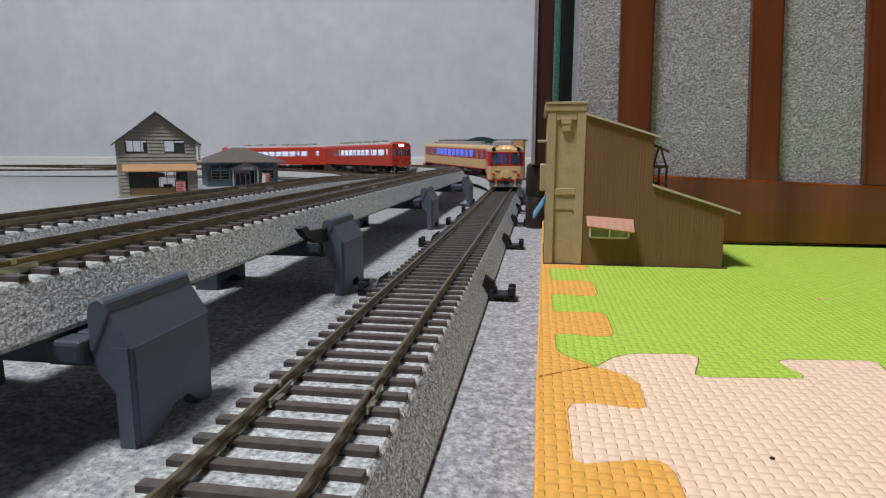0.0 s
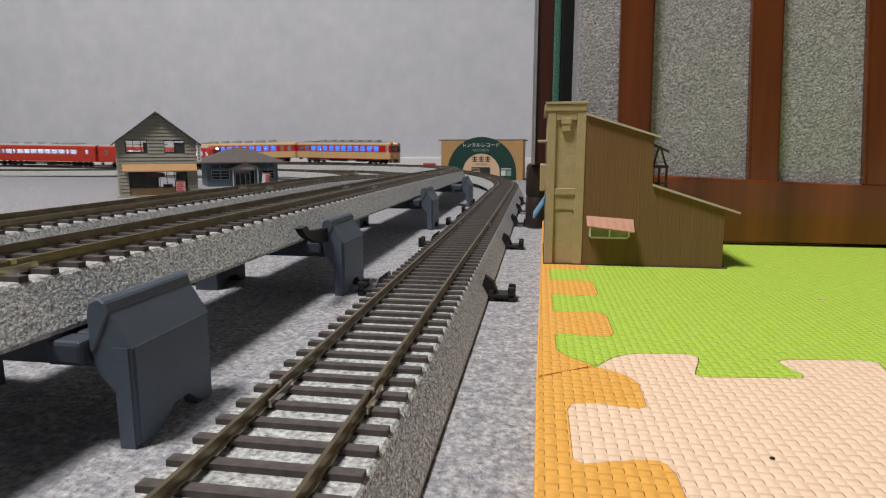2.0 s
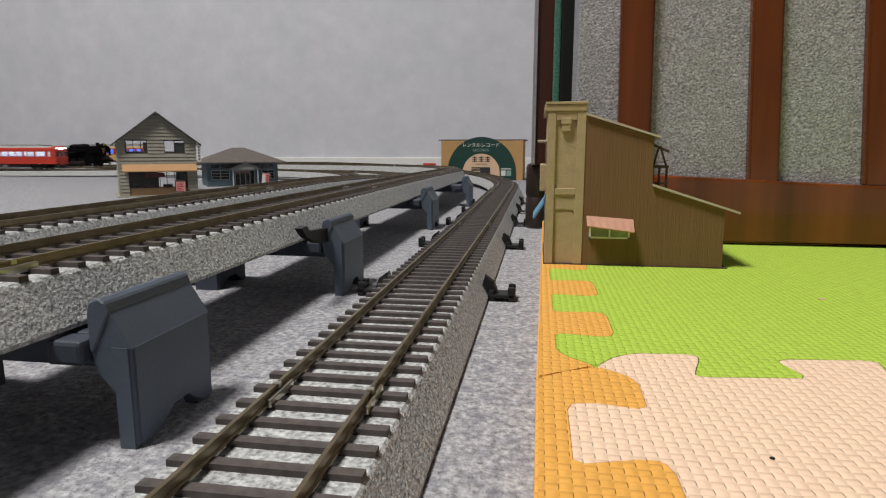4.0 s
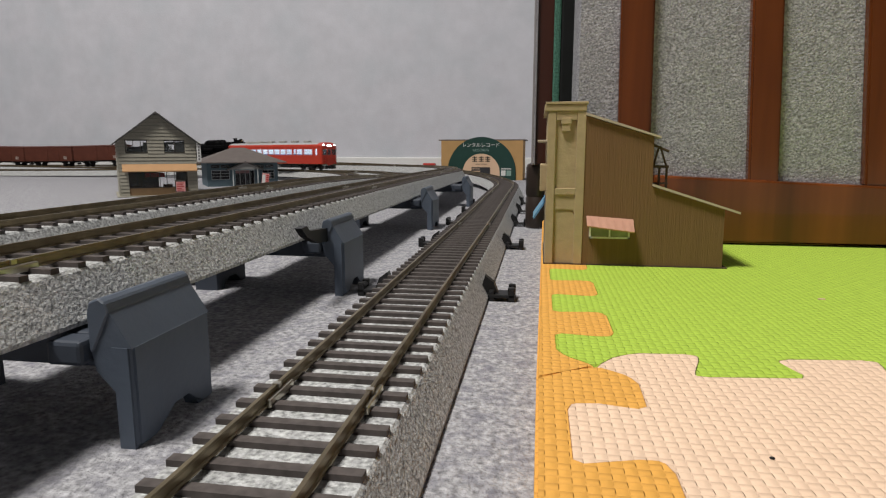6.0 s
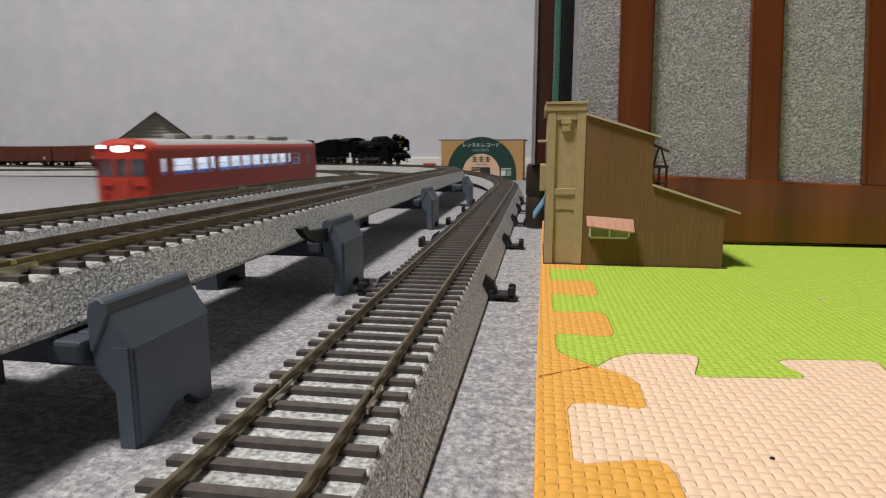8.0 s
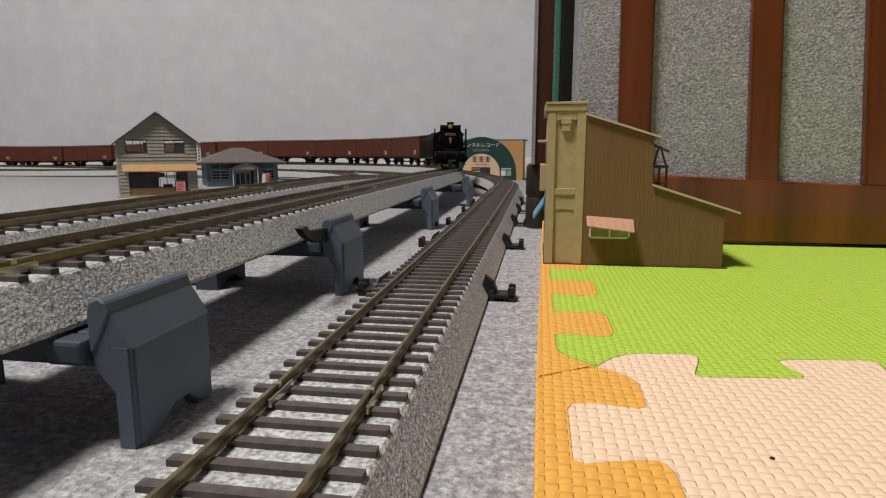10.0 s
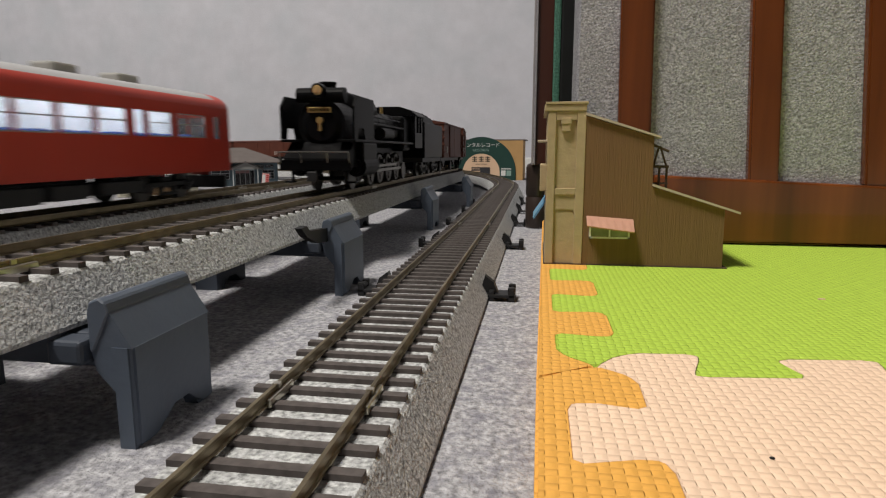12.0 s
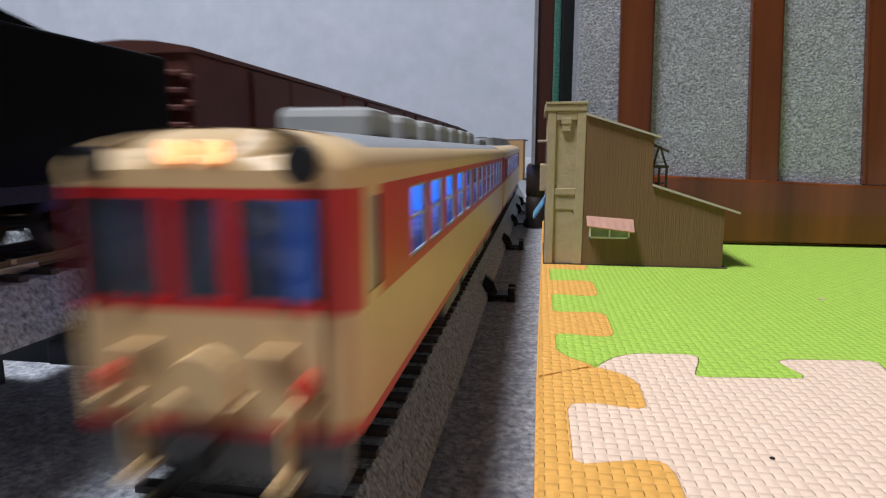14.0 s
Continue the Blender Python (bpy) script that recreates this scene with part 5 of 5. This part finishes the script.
def brake_van():
    w = empty("brake_van", "black brake van with open end platforms", "brake van")
    L, W = 0.0960, 0.0330
    rows = [0.0115, 0.0230, 0.0320, 0.0385]
    sh = [(y - 0.0045, y + 0.0045, 1) for y in (-0.024, -0.008, 0.008, 0.024)]
    mats = [M["loco"], M["interior_dark"]]
    part("body", car_body(L * 0.74, W, rows, sh, {}, lambda r, x, y: 0, mats, 0.001, 0.004, (0.001, 0.001)), mats, w)
    for a, b, r in sh:
        for s in (-1, 1):
            bm = bmesh.new()
            box(bm, s * (W / 2 - 0.0007) - 0.0002, s * (W / 2 - 0.0007) + 0.0002, a, b, rows[1], rows[2])
            part("window", bm, M["pane_clear"], w)
    bm = bmesh.new()
    box(bm, -W / 2, W / 2, -L / 2, L / 2, 0.0095, 0.0118)
    part("platform", bm, M["under"], w)
    bm = bmesh.new()
    prism(bm, [(-W / 2, 0.0405), (W / 2, 0.0405), (0.007, 0.0432), (-0.007, 0.0432)], "y", -L / 2, L / 2)
    part("roof", bm, M["loco"], w)
    for k in (-1, 1):
        for s in (-1, 1):
            bm = bmesh.new()
            box(bm, s * 0.0155 - 0.0006, s * 0.0155 + 0.0006, k * (L / 2 - 0.001) - 0.0006, k * (L / 2 - 0.001) + 0.0006, 0.0115, 0.0410)
            box(bm, *sorted((s * 0.004, s * 0.0155)), k * (L / 2 - 0.001) - 0.0005, k * (L / 2 - 0.001) + 0.0005, 0.0205, 0.0215)
            part("railing", bm, M["under"], w)
        ax = bmesh.new()
        wheelset(ax, k * 0.0270, 0.0054)
        part("axle", ax, M["under"], w)
        coupler(w, k * L / 2, k)
    return w


def steam_locomotive():
    """Mikado-type engine, chimney end towards +y, rail level at z = 0; the length runs from +0.075 back to -0.085."""
    e = empty("steam_locomotive", "black steam locomotive with smoke deflectors and brass number plate", "locomotive")
    zc = 0.0300

    def ring(name, y0, y1, r, mat="loco", n=32, z=zc, r2=None):
        bm = bmesh.new()
        cyl(bm, (0, y0, z), (0, y1, z), r, r2, n=n)
        return part(name, bm, M[mat], e, smooth=False)
    ring("boiler", -0.045, 0.050, 0.0108)
    ring("smokebox", 0.048, 0.0700, 0.0113)
    ring("smokebox_door", 0.0698, 0.0716, 0.0098, r2=0.0072)
    for y in (-0.03, -0.012, 0.006, 0.024, 0.042):
        ring("boiler_band", y, y + 0.0010, 0.0110)
    bm = bmesh.new()
    cyl(bm, (0, 0.060, 0.0400), (0, 0.060, 0.0478), 0.0036, 0.0030, n=20)
    cyl(bm, (0, 0.060, 0.0474), (0, 0.060, 0.0496), 0.0036, 0.0042, n=20)
    part("chimney", bm, M["loco"], e)
    bm = bmesh.new()
    cyl(bm, (-0.0112, 0.0690, 0.0430), (0.0112, 0.0690, 0.0430), 0.0034, n=20)
    part("feedwater_heater", bm, M["loco"], e)
    bm = bmesh.new()
    cyl(bm, (0, 0.0700, 0.0448), (0, 0.0748, 0.0448), 0.0031, n=20)
    head = part("headlight", bm, M["loco"], e)
    bm = bmesh.new()
    ball(bm, (0, 0.0742, 0.0448), 0.0026, (1, 0.45, 1))
    part("lens", bm, M["brass_lens"], head, "amber headlight lens")
    bm = bmesh.new()
    cyl(bm, (0, 0.004, 0.0396), (0, 0.034, 0.0396), 0.0078, 0.0078, n=28)
    ball(bm, (0, 0.004, 0.0396), 0.0078, (1, 1.5, 1), 28)
    ball(bm, (0, 0.034, 0.0396), 0.0078, (1, 0.9, 1), 28)
    part("steam_dome", bm, M["loco"], e, smooth=True)
    for x in (-0.003, 0.003):
        bm = bmesh.new()
        cyl(bm, (x, -0.026, 0.0400), (x, -0.026, 0.0440), 0.0010, n=10)
        part("safety_valve", bm, M["brass"], e)
    for s in (-1, 1):
        bm = bmesh.new()
        prism(bm, [(0.0440, 0.0235), (0.0590, 0.0235), (0.0615, 0.0285), (0.0700, 0.0285), (0.0715, 0.0235), (0.0760, 0.0235), (0.0760, 0.0378), (0.0712, 0.0425), (0.0440, 0.0425)], "x", *sorted((s * 0.0164, s * 0.0174)))
        part("smoke_deflector", bm, M["loco"], e)
        bm = bmesh.new()
        box(bm, *sorted((s * 0.0090, s * 0.0176)), -0.050, 0.0760, 0.0222, 0.0234, 0.0003)
        part("running_board", bm, M["loco"], e)
        bm = bmesh.new()
        cyl(bm, (s * 0.0140, 0.0400, 0.0112), (s * 0.0140, 0.0640, 0.0112), 0.0048, n=20)
        box(bm, *sorted((s * 0.0095, s * 0.0178)), 0.0400, 0.0640, 0.0130, 0.0222, 0.0010)
        cyl(bm, (s * 0.0140, 0.0630, 0.0112), (s * 0.0140, 0.0660, 0.0112), 0.0034, n=16)
        part("cylinder", bm, M["loco"], e)
        bm = bmesh.new()
        cyl(bm, (s * 0.0125, -0.035, 0.0356), (s * 0.0125, 0.045, 0.0356), 0.00045, n=6)
        cyl(bm, (s * 0.0128, -0.045, 0.0318), (s * 0.0128, 0.040, 0.0318), 0.0007, n=6)
        cyl(bm, (s * 0.0126, -0.010, 0.0250), (s * 0.0115, 0.012, 0.0318), 0.0006, n=6)
        part("pipework", bm, M["loco"], e)
        bm = bmesh.new()
        cyl(bm, (s * 0.0132, -0.004, 0.0272), (s * 0.0132, 0.018, 0.0272), 0.0034, n=16)
        part("air_reservoir", bm, M["loco"], e)
        bm = bmesh.new()
        box(bm, s * 0.0126 - 0.0006, s * 0.0126 + 0.0006, -0.0330, 0.0250, 0.0072, 0.0088, 0.0003)
        part("coupling_rod", bm, M["steel_rod"], e)
        bm = bmesh.new()
        box(bm, s * 0.0140 - 0.0005, s * 0.0140 + 0.0005, -0.0150, 0.0420, 0.0098, 0.0112, 0.0003)
        part("main_rod", bm, M["steel_rod"], e)
        bm = bmesh.new()
        cyl(bm, (s * 0.0155, 0.0745, 0.0235), (s * 0.0155, 0.0745, 0.0300), 0.0003, n=6)
        box(bm, *sorted((s * 0.0130, s * 0.0170)), 0.0700, 0.0750, 0.0040, 0.0048)
        box(bm, *sorted((s * 0.0128, s * 0.0134)), 0.0730, 0.0750, 0.0040, 0.0130)
        part("step", bm, M["loco"], e)
    bm = bmesh.new()
    prism(bm, [(0.0700, 0.0222), (0.0800, 0.0150), (0.0800, 0.0110), (0.0660, 0.0110), (0.0660, 0.0222)], "x", -0.0150, 0.0150)
    part("front_deck", bm, M["loco"], e)
    bm = bmesh.new()
    box(bm, -0.0166, 0.0166, 0.0790, 0.0808, 0.0098, 0.0145, 0.0004)
    part("buffer_beam", bm, M["loco"], e)
    bm = bmesh.new()
    cyl(bm, (-0.0160, 0.0822, 0.0178), (0.0160, 0.0822, 0.0178), 0.0003, n=6)
    for x in (-0.0160, -0.006, 0.006, 0.0160):
        cyl(bm, (x, 0.0805, 0.0130), (x, 0.0822, 0.0178), 0.0003, n=6)
    part("front_handrail", bm, M["steel_rod"], e)
    bm = bmesh.new()
    box(bm, -0.0055, 0.0055, 0.0720, 0.0728, 0.0352, 0.0376, 0.0002)
    plate = part("number_plate", bm, M["brass"], e, "brass number plate")
    bm = bmesh.new()
    for k in range(6):
        box(bm, -0.0046 + 0.0016 * k, -0.0035 + 0.0016 * k, 0.0727, 0.0730, 0.0357, 0.0371)
    part("lettering", bm, M["loco"], plate)
    bm = bmesh.new()
    cyl(bm, (0, 0.0712, 0.0318), (0, 0.0730, 0.0318), 0.0016, n=20)
    box(bm, -0.0008, 0.0008, 0.0714, 0.0726, 0.0272, 0.0302)
    part("emblem", bm, M["brass"], e, "round brass emblem")
    for y in (0.0250, 0.0055, -0.0140, -0.0335):
        for s in (-1, 1):
            bm = bmesh.new()
            cyl(bm, (s * 0.0080, 0, 0), (s * 0.0104, 0, 0), 0.0086, n=28, cap=False)
            cyl(bm, (s * 0.0080, 0, 0), (s * 0.0100, 0, 0), 0.0078, n=28)
            for k in range(4):
                a = k * math.pi / 2
                cyl(bm, (s * 0.0101, 0.0045 * math.cos(a), 0.0045 * math.sin(a)), (s * 0.0106, 0.0045 * math.cos(a), 0.0045 * math.sin(a)), 0.0020, n=10)
            cyl(bm, (s * 0.0100, 0, 0.0042), (s * 0.0124, 0, 0.0042), 0.0013, n=10)
            wh = part("driving_wheel", bm, M["wheel_steel"], e)
            wh.location = (0, y, 0.0086)
    for y, r in ((0.0560, 0.0053), (-0.0560, 0.0053)):
        bm = bmesh.new()
        wheelset(bm, y, r)
        part("carrying_wheel", bm, M["wheel_steel"], e)
    bm = bmesh.new()
    box(bm, -0.0060, 0.0060, -0.070, 0.070, 0.0100, 0.0200)
    part("frame", bm, M["under"], e)
    bm = bmesh.new()
    box(bm, -0.0135, 0.0135, -0.060, -0.040, 0.0180, 0.0395, 0.0020)
    part("firebox", bm, M["loco"], e)
    for s in (-1, 1):
        bm = bmesh.new()
        x = s * 0.0166
        box(bm, x - 0.0005, x + 0.0005, -0.0840, -0.0590, 0.0200, 0.0300)
        box(bm, x - 0.0005, x + 0.0005, -0.0640, -0.0590, 0.0300, 0.0405)
        box(bm, x - 0.0005, x + 0.0005, -0.0735, -0.0715, 0.0300, 0.0405)
        box(bm, x - 0.0005, x + 0.0005, -0.0840, -0.0810, 0.0300, 0.0405)
        part("cab_side", bm, M["loco"], e)
    bm = bmesh.new()
    prism(bm, [(-0.0190, 0.0405), (0.0190, 0.0405), (0.0150, 0.0440), (0.0070, 0.0465), (-0.0070, 0.0465), (-0.0150, 0.0440)], "y", -0.0900, -0.0570)
    part("cab_roof", bm, M["loco"], e)
    bm = bmesh.new()
    box(bm, -0.0160, 0.0160, -0.0600, -0.0588, 0.0200, 0.0405)
    part("cab_front", bm, M["loco"], e)
    coupler(e, 0.0800, 1)
    return e


def tender():
    t = empty("tender", "black coal tender with two bogies", "tender")
    bm = bmesh.new()
    box(bm, -0.0165, 0.0165, -0.0400, 0.0400, 0.0130, 0.0385, 0.0006)
    part("tank", bm, M["loco"], t)
    bm = bmesh.new()
    prism(bm, [(-0.010, 0.0385), (0.0380, 0.0385), (0.0380, 0.0425), (0.008, 0.0425)], "x", -0.0150, 0.0150)
    part("coal_bunker", bm, M["loco"], t)
    bm = bmesh.new()
    rnd = random.Random(4)
    for _ in range(160):
        p = (rnd.uniform(-0.0135, 0.0135), rnd.uniform(0.006, 0.036), rnd.uniform(0.0420, 0.0438))
        m = Matrix.Translation(p) @ Euler([rnd.uniform(0, 3) for _ in range(3)]).to_matrix().to_4x4() @ Matrix.Scale(rnd.uniform(0.7, 1.5), 4)
        bmesh.ops.create_icosphere(bm, subdivisions=1, radius=0.0011, matrix=m)
    tagged(part("coal", bm, M["coal"], t), kind="stuff")
    bm = bmesh.new()
    box(bm, -0.0150, 0.0150, -0.0410, 0.0410, 0.0100, 0.0132)
    part("underframe", bm, M["under"], t)
    for y in (-0.024, 0.024):
        bogie(t, y, M["under"], 0.020)
    coupler(t, -0.0400, -1)
    return t


express = [express_car("cream express railcar with crimson window band and cream roof", 1, False, 1),
           express_car("cream express railcar with crimson window band and grey roof", -1, True, 2)]
red_pair = [local_car("vermilion railcar with dark unlit cab end", 1, False, 3, "coupled vermilion railcars"),
            local_car("vermilion railcar with lit cab end and pale roof", -1, True, 4, "coupled vermilion railcars")]
red_single = local_car("single vermilion railcar with bright white headlights", 1, True, 5, "")
engine = steam_locomotive()
coal_tender = tender()
first_wagon = boxcar()
wagons = [first_wagon] + [copy_thing(first_wagon, pose(0, 0, 0)) for _ in range(9)]
van = brake_van()
for ob in (engine, coal_tender):
    ob.scale = (1.05, 1.05, 1.06)
for ob in wagons + [van]:
    ob.scale = (1.05, 1.05, 1.06)


# ---- what moves ----
def along(table, t):
    for (a, sa), (b, sb) in zip(table, table[1:]):
        if t <= b:
            return sa + (sb - sa) * (t - a) / (b - a)
    return table[-1][1]


def ride(loop, s, base, turn):
    """Pose of a vehicle whose bogies stand at s - base and s + base; turn: 0 along the loop, pi against it."""
    a, _ = loop.at(s - base)
    b, _ = loop.at(s + base)
    mid, d = (a + b) / 2, b - a
    yaw = math.atan2(-d.x, d.y)
    climb = math.atan2(d.z, math.hypot(d.x, d.y))
    m = Matrix.Translation(mid) @ Matrix.Rotation(yaw, 4, "Z") @ Matrix.Rotation(climb, 4, "X")
    return m @ Matrix.Rotation(turn, 4, "Z")


def run(thing, loop, table, offset, base, turn=0.0, step=0.1):
    n = int(round(14.0 / step))
    walk(thing, [(i * step, ride(loop, along(table, i * step) + offset, base, turn)) for i in range(n + 1)])


# length along the loop, in metres, at the times given
LAP_D = LOOPS["d"].length
EXPRESS_TAIL = [(0.0, 0.597), (1.0, 0.922), (1.5, 1.098), (2.0, 1.252), (3.0, 1.560), (4.2, 1.935), (5.0, 2.22), (11.5, LAP_D - 0.730), (12.5, LAP_D - 0.424), (13.0, LAP_D - 0.272), (13.5, LAP_D - 0.116), (14.0, LAP_D + 0.0600)]
RED_TAIL = [(0.0, 0.918), (0.4, 1.028), (1.0, 1.186), (2.2, 1.520), (3.0, 1.744), (4.2, 2.08), (11.0, LOOPS["b"].length + 0.018 - 0.534), (11.6, LOOPS["b"].length + 0.179 - 0.534), (14.0, LOOPS["b"].length + 0.83 - 0.534)]
SINGLE_HEAD = [(0.0, 3.00), (5.3, 1.236), (5.7, 1.120), (6.1, 0.998), (6.5, 0.862), (7.3, 0.553), (7.7, 0.424), (8.2, 0.243), (14.0, -1.75)]
ENGINE_HEAD = [(0.0, 2.62), (3.0, 2.012), (6.0, 1.520), (6.5, 1.408), (7.5, 1.198), (8.2, 1.036), (10.5, 0.590), (12.0, 0.281), (12.7, 0.146), (14.0, -0.127)]


def motions():
    d, a, b, c = LOOPS["d"], LOOPS["a"], LOOPS["b"], LOOPS["c"]
    run(express[1], d, EXPRESS_TAIL, 0.132, 0.0875)
    run(express[0], d, EXPRESS_TAIL, 0.132 + 0.270, 0.0875)
    run(red_pair[1], b, RED_TAIL, 0.131, 0.086)
    run(red_pair[0], b, RED_TAIL, 0.131 + 0.267, 0.086)
    run(red_single, c, SINGLE_HEAD, 0.131, 0.086, math.pi)
    run(engine, a, ENGINE_HEAD, 0.076, 0.040, math.pi)
    run(coal_tender, a, ENGINE_HEAD, 0.076 + 0.143, 0.024, math.pi)
    for i, w in enumerate(wagons):
        run(w, a, ENGINE_HEAD, 0.330 + 0.1225 * i, 0.033, math.pi)
    run(van, a, ENGINE_HEAD, 0.330 + 0.1225 * 9 + 0.114, 0.027, math.pi)


motions()
